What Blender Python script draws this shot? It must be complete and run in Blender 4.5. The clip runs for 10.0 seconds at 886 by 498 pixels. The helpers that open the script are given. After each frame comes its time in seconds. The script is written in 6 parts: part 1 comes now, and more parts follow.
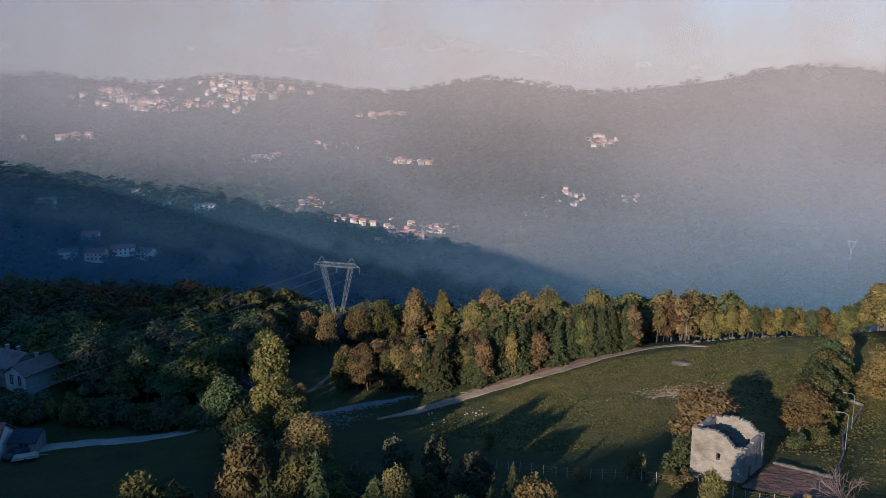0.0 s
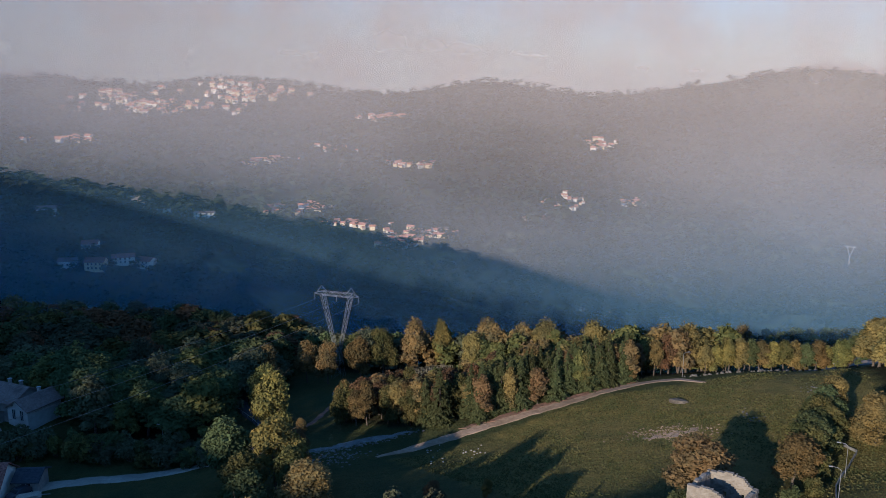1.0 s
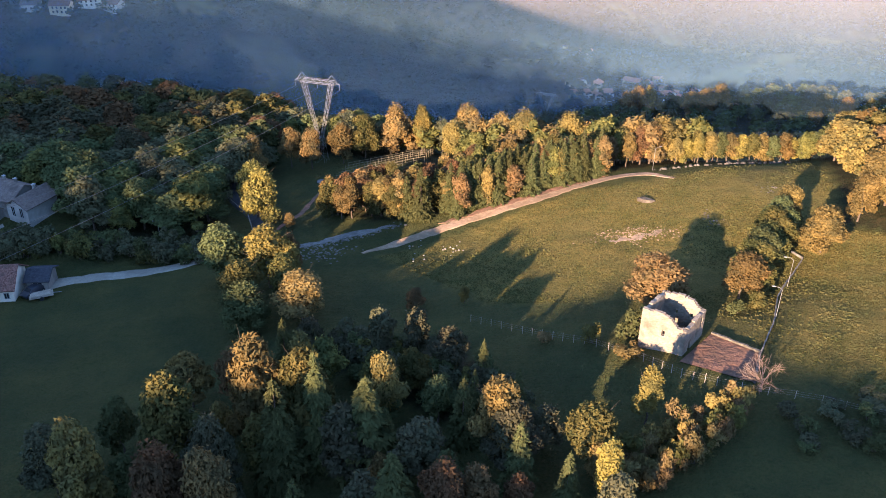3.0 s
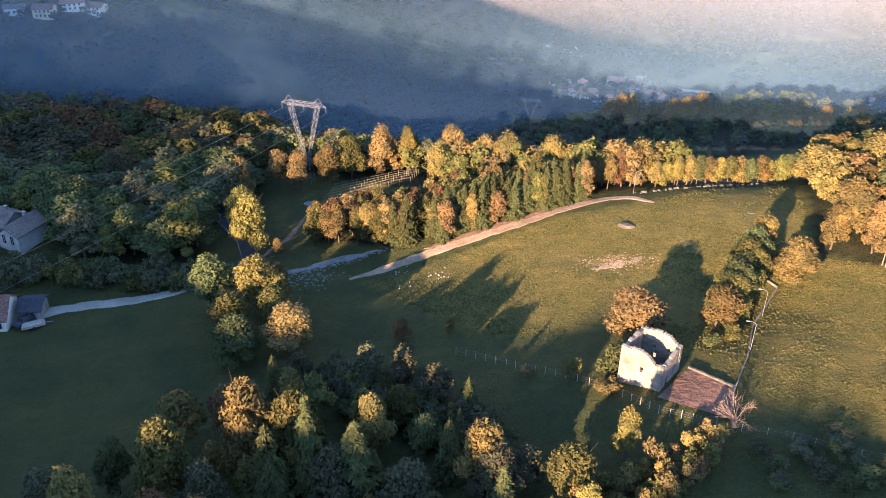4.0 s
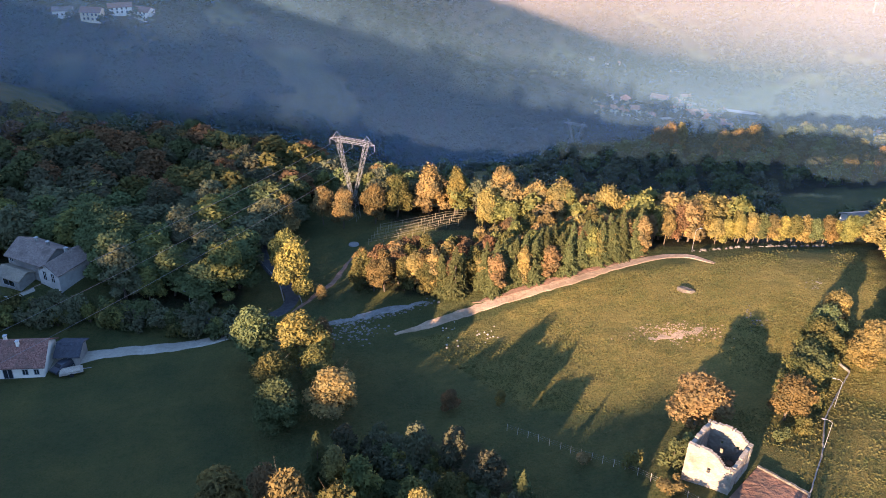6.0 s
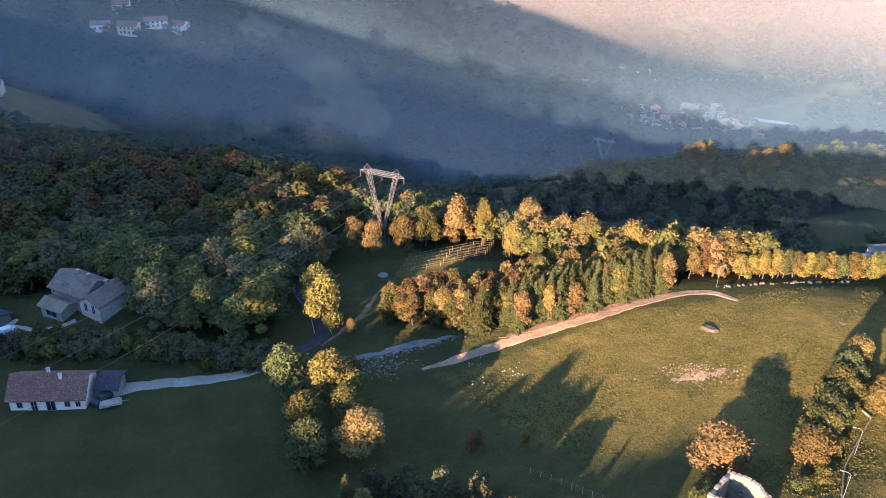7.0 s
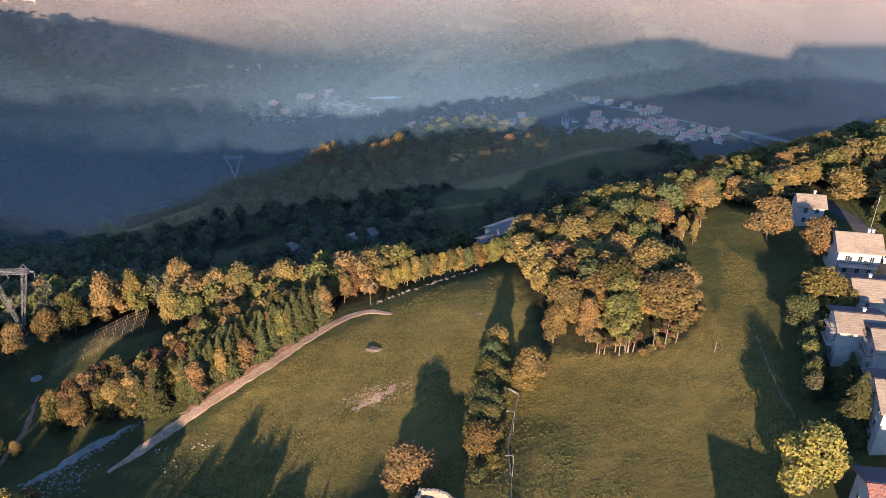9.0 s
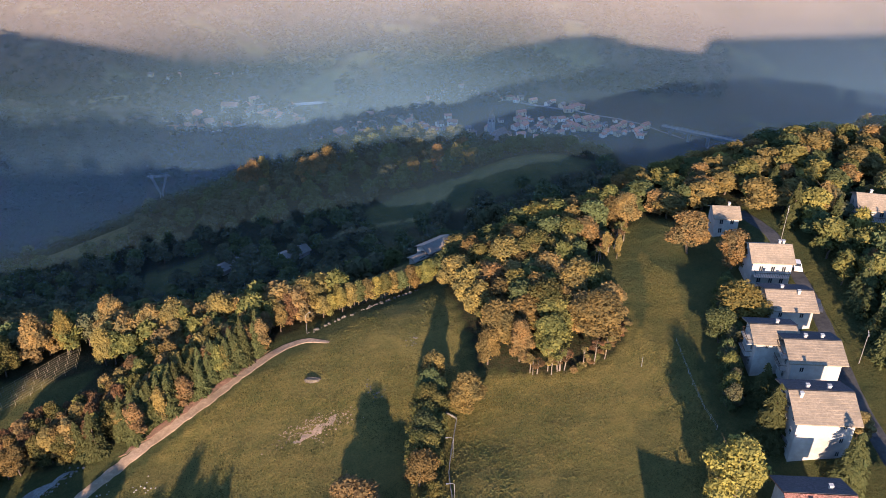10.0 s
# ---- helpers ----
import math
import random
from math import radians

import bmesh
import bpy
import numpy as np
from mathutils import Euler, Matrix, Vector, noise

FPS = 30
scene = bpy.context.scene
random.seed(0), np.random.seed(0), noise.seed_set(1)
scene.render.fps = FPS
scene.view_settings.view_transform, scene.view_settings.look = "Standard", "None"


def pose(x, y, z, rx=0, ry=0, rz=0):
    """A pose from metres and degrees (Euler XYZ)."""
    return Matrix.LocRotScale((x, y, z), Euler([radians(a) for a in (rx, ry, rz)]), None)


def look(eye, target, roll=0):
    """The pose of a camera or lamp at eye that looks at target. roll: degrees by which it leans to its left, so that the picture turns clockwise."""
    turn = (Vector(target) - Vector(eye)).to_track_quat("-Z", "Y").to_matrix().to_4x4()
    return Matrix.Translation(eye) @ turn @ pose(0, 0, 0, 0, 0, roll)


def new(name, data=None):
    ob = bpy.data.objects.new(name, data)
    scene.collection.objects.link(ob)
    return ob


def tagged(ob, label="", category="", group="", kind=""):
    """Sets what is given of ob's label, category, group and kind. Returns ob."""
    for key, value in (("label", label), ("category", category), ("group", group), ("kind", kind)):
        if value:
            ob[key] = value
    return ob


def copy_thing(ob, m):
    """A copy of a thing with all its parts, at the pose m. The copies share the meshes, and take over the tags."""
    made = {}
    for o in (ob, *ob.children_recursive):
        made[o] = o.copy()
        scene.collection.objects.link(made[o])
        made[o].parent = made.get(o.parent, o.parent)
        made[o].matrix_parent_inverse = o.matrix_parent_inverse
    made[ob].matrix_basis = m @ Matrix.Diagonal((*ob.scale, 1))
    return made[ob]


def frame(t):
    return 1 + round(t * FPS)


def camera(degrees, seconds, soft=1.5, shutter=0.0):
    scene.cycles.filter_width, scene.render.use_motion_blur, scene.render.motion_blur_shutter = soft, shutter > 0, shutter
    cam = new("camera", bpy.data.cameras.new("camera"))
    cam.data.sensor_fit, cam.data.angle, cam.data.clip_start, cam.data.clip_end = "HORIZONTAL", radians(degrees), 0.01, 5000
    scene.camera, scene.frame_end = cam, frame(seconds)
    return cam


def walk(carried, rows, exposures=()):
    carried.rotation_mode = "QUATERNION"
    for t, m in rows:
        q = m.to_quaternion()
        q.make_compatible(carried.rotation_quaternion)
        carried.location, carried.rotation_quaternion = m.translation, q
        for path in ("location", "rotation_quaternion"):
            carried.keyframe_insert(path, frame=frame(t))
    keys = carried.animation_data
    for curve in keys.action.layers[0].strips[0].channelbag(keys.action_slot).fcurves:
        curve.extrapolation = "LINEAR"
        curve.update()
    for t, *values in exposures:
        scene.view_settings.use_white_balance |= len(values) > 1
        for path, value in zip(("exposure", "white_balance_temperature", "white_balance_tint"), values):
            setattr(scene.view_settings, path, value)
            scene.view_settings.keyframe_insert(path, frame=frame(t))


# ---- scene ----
cam = camera(54.6, 10.0, soft=0.85)
METRES, EYE, TILT, LEAN, TURN = 72.0, 48.0, -11.8, 0.0, 0.0
ROWS = [
    (0.0, 0.0, 0.0, 0.0, 0.0, 0.0, -0.0),
    (0.5, 0.0, -0.0097, 0.0453, -0.02, -0.0, -0.1),
    (1.0, 0.0005, -0.0196, 0.0923, -0.05, 0.02, -0.13),
    (1.5, -0.0001, -0.0307, 0.1401, -0.15, 0.03, -0.22),
    (1.7, -0.0015, -0.034, 0.1576, -0.26, -1.05, -0.18),
    (2.0, 0.0008, -0.0415, 0.1873, -0.36, -5.34, -0.25),
    (2.5, 0.001, -0.0531, 0.2357, -0.78, -13.76, -0.23),
    (2.7, -0.0004, -0.0579, 0.2545, -1.01, -17.11, -0.23),
    (3.8, -0.0008, -0.0779, 0.363, -2.13, -18.56, -0.42),
    (4.0, -0.0003, -0.0813, 0.3791, -2.32, -18.45, -0.32),
    (4.5, -0.0015, -0.0571, 0.4064, -2.78, -18.8, -0.27),
    (4.8, -0.0079, -0.004, 0.4182, -2.97, -19.96, -0.43),
    (5.0, -0.0186, 0.0317, 0.4256, -3.02, -20.37, -0.73),
    (5.2, -0.0342, 0.0499, 0.4317, -2.84, -20.33, -1.12),
    (5.5, -0.0488, 0.0524, 0.4399, -2.18, -19.26, -1.61),
    (5.7, -0.0498, 0.046, 0.4538, -1.06, -18.32, -1.86),
    (6.8, -0.0493, 0.0286, 0.5625, 1.9, -18.47, -1.62),
    (7.0, -0.0487, 0.0224, 0.5831, 2.31, -18.31, -1.69),
    (7.5, -0.046, 0.0134, 0.6308, 3.26, -18.57, -1.61),
    (8.0, -0.046, 0.0058, 0.678, -3.9, -18.72, -0.16),
    (8.2, -0.0458, 0.0012, 0.6968, -7.64, -18.76, 0.6),
    (8.5, -0.044, -0.0035, 0.7249, -14.61, -19.05, 2.17),
    (9.0, -0.0426, -0.0128, 0.7744, -23.61, -19.77, 3.95),
    (9.2, -0.0415, -0.0164, 0.7943, -27.97, -20.19, 4.79),
    (9.5, -0.0408, -0.022, 0.8239, -29.9, -20.45, 5.1),
    (10.0, -0.041, -0.0312, 0.8734, -28.71, -20.44, 4.84),
]
EXPOSURES = [(0.0, 0.32, 4680, 4), (1.5, 0.32, 4680, 4), (2.0, 0.70, 4980, 7), (2.7, 1.85, 6150, 18), (4.0, 2.3, 6300, 19), (7.5, 2.3, 6400, 20), (8.5, 1.9, 6150, 20), (9.0, 1.62, 5900, 17), (10.0, 1.56, 5800, 15)]
walk(cam, [(t, pose(0, 0, EYE, TILT, LEAN, TURN) @ pose(METRES * x, METRES * y, METRES * z, 90 + pitch, roll, yaw)) for t, x, y, z, yaw, pitch, roll in ROWS], EXPOSURES)

# ---- light ----
SUN_UP = 15.0
world = bpy.data.worlds.new("sky")
scene.world = world
world.use_nodes = True
wn = world.node_tree.nodes
sky = wn.new("ShaderNodeTexSky")
sky.sky_type = "NISHITA"
sky.sun_disc = False
sky.sun_elevation = radians(SUN_UP)
sky.sun_rotation = radians(212)
sky.dust_density = 0.2
sky.air_density = 1.0
sky.ozone_density = 4.5
wn["Background"].inputs["Strength"].default_value = 0.15
world.node_tree.links.new(sky.outputs["Color"], wn["Background"].inputs["Color"])
sun = new("sun", bpy.data.lights.new("sun", "SUN"))
sun.data.energy = 6.0
sun.data.angle = radians(0.6)
sun.data.color = (1.0, 0.72, 0.47)
sun.matrix_world = look((-53 * 3, -84.8 * 3, 300 * math.tan(radians(SUN_UP))), (0, 0, 0))


# ---- the lie of the land ----
def soft(v, k):
    """A smooth ramp: 0 below 0, v above it, rounded over about k."""
    return k * np.logaddexp(0.0, v / k)


def blend_max(a, b, k):
    return b + soft(a - b, k)


def ridged(x, y, scale, seed):
    """Rolling relief between about -1 and 1."""
    u, v = x / scale + seed, y / scale - 0.7 * seed
    return (np.sin(1.3 * u + 1.7 * np.sin(0.9 * v + seed)) + np.sin(1.1 * v + 1.5 * np.sin(1.2 * u - seed))
            + 0.6 * np.sin(2.3 * u - 1.9 * v + np.sin(2.9 * v)) + 0.4 * np.sin(4.1 * v + 3.3 * u)) / 2.6


SUN_S = np.array((0.53, 0.848))          # the way the shadows fall, on the plan


def ground(x, y):
    """Height of the land at plan places (arrays)."""
    x, y = np.asarray(x, float), np.asarray(y, float)
    # the home hill, tilted up to the right
    xl = -45 + soft(x + 45, 12) - soft(x - 190, 25)
    yl = 25 + soft(y - 25, 15)
    top = -1.6 + 0.135 * (xl - 40) - 0.088 * (yl - 140)
    top = top - 0.2 * soft(x - 225, 20)
    top += 2.2 * np.exp(-((x - 32) / 16) ** 2 - ((y - 86) / 14) ** 2) - 2.2 * np.exp(-((x - 2) / 22) ** 2 - ((y - 137) / 16) ** 2)
    top += 5.5 * np.exp(-((x + 78) / 20) ** 2 - ((y - 152) / 15) ** 2) - 2.0 * np.exp(-((x - 60) / 20) ** 2 - ((y - 112) / 14) ** 2)
    top -= 4.5 * np.exp(-((x - 160) / 38) ** 2 - ((y - 172) / 20) ** 2)
    top -= 3.2 * np.exp(-((x - 84) / 24) ** 2 - ((y - 168) / 16) ** 2)
    edge = np.interp(x, (-320, -150, -60, -20, 20, 50, 80, 115, 150, 210, 320), (262, 258, 228, 204, 180, 171, 169, 170, 172, 160, 120))
    fall = 0.36 + 0.36 / (1 + np.exp(-(x - 20) / 30))
    hill = top - fall * soft(y - edge, 9)
    # the bench below it, and its far brink
    xb = -110 + soft(x + 110, 20) - soft(x - 150, 20) - 0.35 * soft(x - 190, 20)
    bench = -66 + 0.15 * (xb - 125) - 0.11 * (y - 340) + 2 * np.exp(-((x - 130) / 60) ** 2 - ((y - 352) / 30) ** 2) + 11 * np.exp(-((x - 198) / 42) ** 2 - ((y - 285) / 32) ** 2)
    brink = 385 + 0.06 * x - 1.3 * soft(x - 205, 15)
    bench = bench - 0.6 * soft(y - brink, 14) - 0.25 * soft(x - 245, 12)
    land = blend_max(hill, bench, 3.0)
    # the shady ridge across the gully on the left
    crest = np.interp(x, (-900, -390, -240, -170, -105, -75, -38, 30, 110, 260), (34, -39, -63, -77, -90, -103, -128, -157, -205, -340))
    ridge = crest - 0.08 * soft(750 - y, 10) - 0.30 * soft(555 - y, 14) - 0.35 * soft(y - 765, 12)
    land = blend_max(land, ridge + 3 * ridged(x, y, 45, 2.0), 4.0)
    # the valley with its shelf and the long far slope
    shelf = -214 + 0.03 * (x - 220) - 0.5 * soft(y - 935, 20) - 0.25 * soft(x - 520, 20)
    far = -304 + 0.084 * (y - 1050) + 95 / (1 + np.exp((x - 330) / 90)) / (1 + np.exp((y - 2600) / 500)) - 0.2 * soft(1050 - y, 30)
    far = far + np.clip((y - 1000) / 1500, 0, 1) * 24 * ridged(x, y, 330, 5.0)
    for px, py, h, w in ((255, 4100, 78, 330), (1765, 4050, 150, 620), (-840, 3900, 70, 500), (-2000, 4000, 120, 600), (2900, 3900, 120, 500)):
        far = far + h * np.exp(-((x - px) / w) ** 2 - ((y - py) / 420) ** 2)
    far = far - 30 * np.clip((y - 2800) / 1200, 0, 1) - 1.2 * soft(y - 4180, 20)
    # hill added behind the lower village, standing for the shadow edge there
    shade_spur = np.interp(x, (430, 500, 570, 670, 770, 980, 1270, 1700), (-232, -212, -198, -188, -222, -255, -290, -330)) - 0.42 * soft(850 - y, 25) - 0.4 * soft(y - 880, 25) - 0.6 * soft(470 - x, 20)
    land = blend_max(land, blend_max(blend_max(shelf, shade_spur + 7 * ridged(x, y, 70, 9.0), 8.0), far, 8.0), 6.0)
    # unseen wooded ridge added at the back, fitted to keep sun off the left
    s, u = x * SUN_S[0] + y * SUN_S[1], x * SUN_S[1] - y * SUN_S[0]
    # crest heights set by where the shade should end, far right included
    back = np.interp(u, (-1500, -800, -660, -450, -330, -300, -220, -150, -130, -100, -73, -62, -56, -50, -41, -37, -33, -28, -20, -13, -9.5, 0, 8, 16, 24, 50, 120, 170, 235, 500, 1500), (72, 104, 118, 118, 92, 85, 84, 76, 69.5, 67.2, 67.2, 68, 69.6, 70.6, 70.4, 72.6, 75, 70.5, 68, 68.5, 76.5, 78, 78, 76, 71, 38, 5, 0, 140, 160, 160))
    steep = 0.5 + 0.7 * np.clip((u - 160) / 60, 0, 1)
    back = back - 0.5 * soft(-150 - s, 12) - steep * soft(s + 150, 12)
    land = blend_max(land, back, 2.0)
    return land + 0.25 * ridged(x, y, 6, 1.0) + np.clip((y - 200) / 300, 0, 1) * 1.5 * ridged(x, y, 28, 3.0)


def gz(x, y):
    return float(ground(x, y))


# ---- materials ----
def nodes_of(name):
    m = bpy.data.materials.new(name)
    m.use_nodes = True
    return m, m.node_tree.nodes, m.node_tree.links


def noise_fac(nodes, links, coord, scale, detail=4.0, rough=0.6, lo=0.35, hi=0.65):
    n = nodes.new("ShaderNodeTexNoise")
    n.inputs["Scale"].default_value, n.inputs["Detail"].default_value, n.inputs["Roughness"].default_value = scale, detail, rough
    links.new(coord, n.inputs["Vector"])
    r = nodes.new("ShaderNodeMapRange")
    r.inputs["From Min"].default_value, r.inputs["From Max"].default_value = lo, hi
    links.new(n.outputs["Fac"], r.inputs["Value"])
    return r.outputs["Result"], n.outputs["Fac"]


def mix_colour(nodes, links, fac, a, b, mode="MIX"):
    m = nodes.new("ShaderNodeMix")
    m.data_type, m.blend_type = "RGBA", mode
    for sock, v in ((m.inputs[0], fac), (m.inputs[6], a), (m.inputs[7], b)):
        if isinstance(v, bpy.types.NodeSocket):
            links.new(v, sock)
        elif isinstance(v, (int, float)):
            sock.default_value = v
        else:
            sock.default_value = (*v, 1)
    return m.outputs[2]


def surface(name, a, b, stain=None, fine=2.0, coarse=0.15, rough=0.9, bump=0.4, metal=0.0, vary=0.0):
    """A matt surface: two colours mixed by fine grain, a third by broad stains."""
    m, nodes, links = nodes_of(name)
    p = nodes["Principled BSDF"]
    geo = nodes.new("ShaderNodeNewGeometry")
    f, raw = noise_fac(nodes, links, geo.outputs["Position"], fine)
    c = mix_colour(nodes, links, f, a, b)
    if stain:
        g, _ = noise_fac(nodes, links, geo.outputs["Position"], coarse, lo=0.45, hi=0.7)
        c = mix_colour(nodes, links, g, c, stain)
    if vary:
        info = nodes.new("ShaderNodeObjectInfo")
        hsv = nodes.new("ShaderNodeHueSaturation")
        r = nodes.new("ShaderNodeMapRange")
        r.inputs["To Min"].default_value, r.inputs["To Max"].default_value = 1 - vary, 1 + vary
        links.new(info.outputs["Random"], r.inputs["Value"])
        links.new(r.outputs["Result"], hsv.inputs["Value"])
        links.new(c, hsv.inputs["Color"])
        c = hsv.outputs["Color"]
    links.new(c, p.inputs["Base Color"])
    p.inputs["Roughness"].default_value, p.inputs["Metallic"].default_value = rough, metal
    p.inputs["Specular IOR Level"].default_value = 0.2 if rough > 0.7 else 0.5
    if bump:
        bn = nodes.new("ShaderNodeBump")
        bn.inputs["Strength"].default_value, bn.inputs["Distance"].default_value = bump, 0.6 / fine
        links.new(raw, bn.inputs["Height"])
        links.new(bn.outputs["Normal"], p.inputs["Normal"])
    return m


def leaf_material(name, a, b, c):
    """Leaves of three shades, mixed leaf by leaf and tree by tree."""
    m, nodes, links = nodes_of(name)
    nodes.remove(nodes["Principled BSDF"])
    geo, info = nodes.new("ShaderNodeNewGeometry"), nodes.new("ShaderNodeObjectInfo")
    col = mix_colour(nodes, links, geo.outputs["Random Per Island"], a, b)
    f, _ = noise_fac(nodes, links, geo.outputs["Position"], 0.35, detail=2.0)
    col = mix_colour(nodes, links, f, col, c)
    hsv = nodes.new("ShaderNodeHueSaturation")
    for sock, lo, hi in (("Hue", 0.485, 0.515), ("Value", 0.72, 1.2)):
        r = nodes.new("ShaderNodeMapRange")
        r.inputs["To Min"].default_value, r.inputs["To Max"].default_value = lo, hi
        links.new(info.outputs["Random"], r.inputs["Value"])
        links.new(r.outputs["Result"], hsv.inputs[sock])
    links.new(col, hsv.inputs["Color"])
    d, t, mx = nodes.new("ShaderNodeBsdfDiffuse"), nodes.new("ShaderNodeBsdfTranslucent"), nodes.new("ShaderNodeMixShader")
    mx.inputs[0].default_value = 0.15
    links.new(hsv.outputs["Color"], d.inputs["Color"])
    links.new(hsv.outputs["Color"], t.inputs["Color"])
    links.new(d.outputs[0], mx.inputs[1])
    links.new(t.outputs[0], mx.inputs[2])
    links.new(mx.outputs[0], nodes["Material Output"].inputs["Surface"])
    return m


def ground_material():
    """Grass, dry grass and leaf litter, laid out by the cover and dryness of the land."""
    m, nodes, links = nodes_of("land")
    p = nodes["Principled BSDF"]
    geo = nodes.new("ShaderNodeNewGeometry")
    pos = geo.outputs["Position"]
    cover, dry = nodes.new("ShaderNodeAttribute"), nodes.new("ShaderNodeAttribute")
    cover.attribute_name, dry.attribute_name = "cover", "dry"
    f1, r1 = noise_fac(nodes, links, pos, 1.1, detail=6.0, rough=0.7)
    f2, _ = noise_fac(nodes, links, pos, 0.09, detail=4.0)
    f3, r3 = noise_fac(nodes, links, pos, 0.35, detail=5.0, rough=0.65)
    f4, r4 = noise_fac(nodes, links, pos, 3.2, detail=5.0, rough=0.75, lo=0.38, hi=0.62)
    grass = mix_colour(nodes, links, f1, (0.030, 0.048, 0.016), (0.064, 0.078, 0.026))
    straw = mix_colour(nodes, links, f3, (0.185, 0.15, 0.04), (0.275, 0.195, 0.055))
    straw = mix_colour(nodes, links, f4, mix_colour(nodes, links, 0.5, straw, (0.06, 0.075, 0.022)), straw)
    grass = mix_colour(nodes, links, f4, grass, (0.068, 0.07, 0.026))
    add = nodes.new("ShaderNodeMath")
    add.operation = "MULTIPLY_ADD"
    add.use_clamp = True
    links.new(f2, add.inputs[0])
    add.inputs[1].default_value = 0.3
    links.new(dry.outputs["Fac"], add.inputs[2])
    field = mix_colour(nodes, links, add.outputs[0], grass, straw)
    litter = mix_colour(nodes, links, f3, (0.035, 0.032, 0.017), (0.075, 0.055, 0.026))
    wood = mix_colour(nodes, links, f1, litter, (0.03, 0.04, 0.016))
    links.new(mix_colour(nodes, links, cover.outputs["Fac"], field, wood), p.inputs["Base Color"])
    p.inputs["Roughness"].default_value = 0.95
    p.inputs["Specular IOR Level"].default_value = 0.1
    bn = nodes.new("ShaderNodeBump")
    bn.inputs["Strength"].default_value, bn.inputs["Distance"].default_value = 1.0, 0.7
    links.new(r4, bn.inputs["Height"])
    bn2 = nodes.new("ShaderNodeBump")
    bn2.inputs["Strength"].default_value, bn2.inputs["Distance"].default_value = 0.6, 2.0
    links.new(r3, bn2.inputs["Height"])
    links.new(bn.outputs["Normal"], bn2.inputs["Normal"])
    links.new(bn2.outputs["Normal"], p.inputs["Normal"])
    return m


def haze_material(name, amount, shade_blue=0.0):
    """Evening haze: mostly clear, the rest scatters light; painted bluish for shade when thin, sunlit warm when thick.
    """
    k = min(1.0, max(0.0, (amount - 0.13) / 0.2)) * (1 - shade_blue)
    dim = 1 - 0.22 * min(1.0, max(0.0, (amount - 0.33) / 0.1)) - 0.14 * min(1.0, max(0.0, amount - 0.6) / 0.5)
    m, nodes, links = nodes_of(name)
    nodes.remove(nodes["Principled BSDF"])
    den = nodes.new("ShaderNodeAttribute")
    den.attribute_name = "veil"
    geo = nodes.new("ShaderNodeNewGeometry")
    f, _ = noise_fac(nodes, links, geo.outputs["Position"], 0.004, detail=3.0, lo=0.2, hi=0.8)
    r = nodes.new("ShaderNodeMapRange")
    r.inputs["To Min"].default_value, r.inputs["To Max"].default_value = amount * 0.8, amount * 1.2
    links.new(f, r.inputs["Value"])
    mul = nodes.new("ShaderNodeMath")
    mul.operation = "MULTIPLY"
    links.new(r.outputs["Result"], mul.inputs[0])
    links.new(den.outputs["Fac"], mul.inputs[1])
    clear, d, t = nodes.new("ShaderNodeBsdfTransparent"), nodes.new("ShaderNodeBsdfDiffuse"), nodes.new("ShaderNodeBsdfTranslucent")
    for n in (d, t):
        # shaded blue to sunlit warm haze is put into the colour, thickest dimmed
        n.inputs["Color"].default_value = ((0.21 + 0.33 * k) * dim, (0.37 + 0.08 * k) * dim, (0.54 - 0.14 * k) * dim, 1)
    both, out = nodes.new("ShaderNodeMixShader"), nodes.new("ShaderNodeMixShader")
    both.inputs[0].default_value = 0.35
    links.new(d.outputs[0], both.inputs[1])
    links.new(t.outputs[0], both.inputs[2])
    links.new(mul.outputs[0], out.inputs[0])
    links.new(clear.outputs[0], out.inputs[1])
    links.new(both.outputs[0], out.inputs[2])
    links.new(out.outputs[0], nodes["Material Output"].inputs["Surface"])
    return m


def pane_material():
    m, nodes, links = nodes_of("window_glass")
    p = nodes["Principled BSDF"]
    p.inputs["Base Color"].default_value = (0.02, 0.025, 0.03, 1)
    p.inputs["Roughness"].default_value = 0.08
    return m


LAND = ground_material()
BARK = surface("bark", (0.06, 0.045, 0.03), (0.13, 0.10, 0.075), fine=6.0)
PALE_BARK = surface("pale_bark", (0.12, 0.098, 0.072), (0.21, 0.175, 0.135), fine=4.0)
LEAF = {
    "yellow": leaf_material("yellow_leaves", (0.29, 0.215, 0.052), (0.18, 0.15, 0.04), (0.12, 0.108, 0.036)),
    "gold": leaf_material("golden_leaves", (0.235, 0.16, 0.05), (0.165, 0.118, 0.04), (0.105, 0.086, 0.035)),
    "orange": leaf_material("orange_leaves", (0.25, 0.142, 0.05), (0.17, 0.11, 0.045), (0.11, 0.085, 0.04)),
    "russet": leaf_material("russet_leaves", (0.20, 0.112, 0.048), (0.145, 0.09, 0.04), (0.105, 0.075, 0.036)),
    "olive": leaf_material("olive_leaves", (0.18, 0.145, 0.042), (0.105, 0.10, 0.034), (0.07, 0.074, 0.026)),
    "green": leaf_material("green_leaves", (0.070, 0.086, 0.036), (0.105, 0.112, 0.043), (0.072, 0.08, 0.032)),
    "dark": leaf_material("dark_leaves", (0.066, 0.076, 0.040), (0.108, 0.10, 0.052), (0.088, 0.082, 0.045)),
    "needle": leaf_material("spruce_needles", (0.050, 0.062, 0.025), (0.098, 0.096, 0.036), (0.075, 0.078, 0.03)),
    "dry": leaf_material("dry_brush", (0.24, 0.16, 0.07), (0.16, 0.11, 0.05), (0.13, 0.10, 0.04)),
}
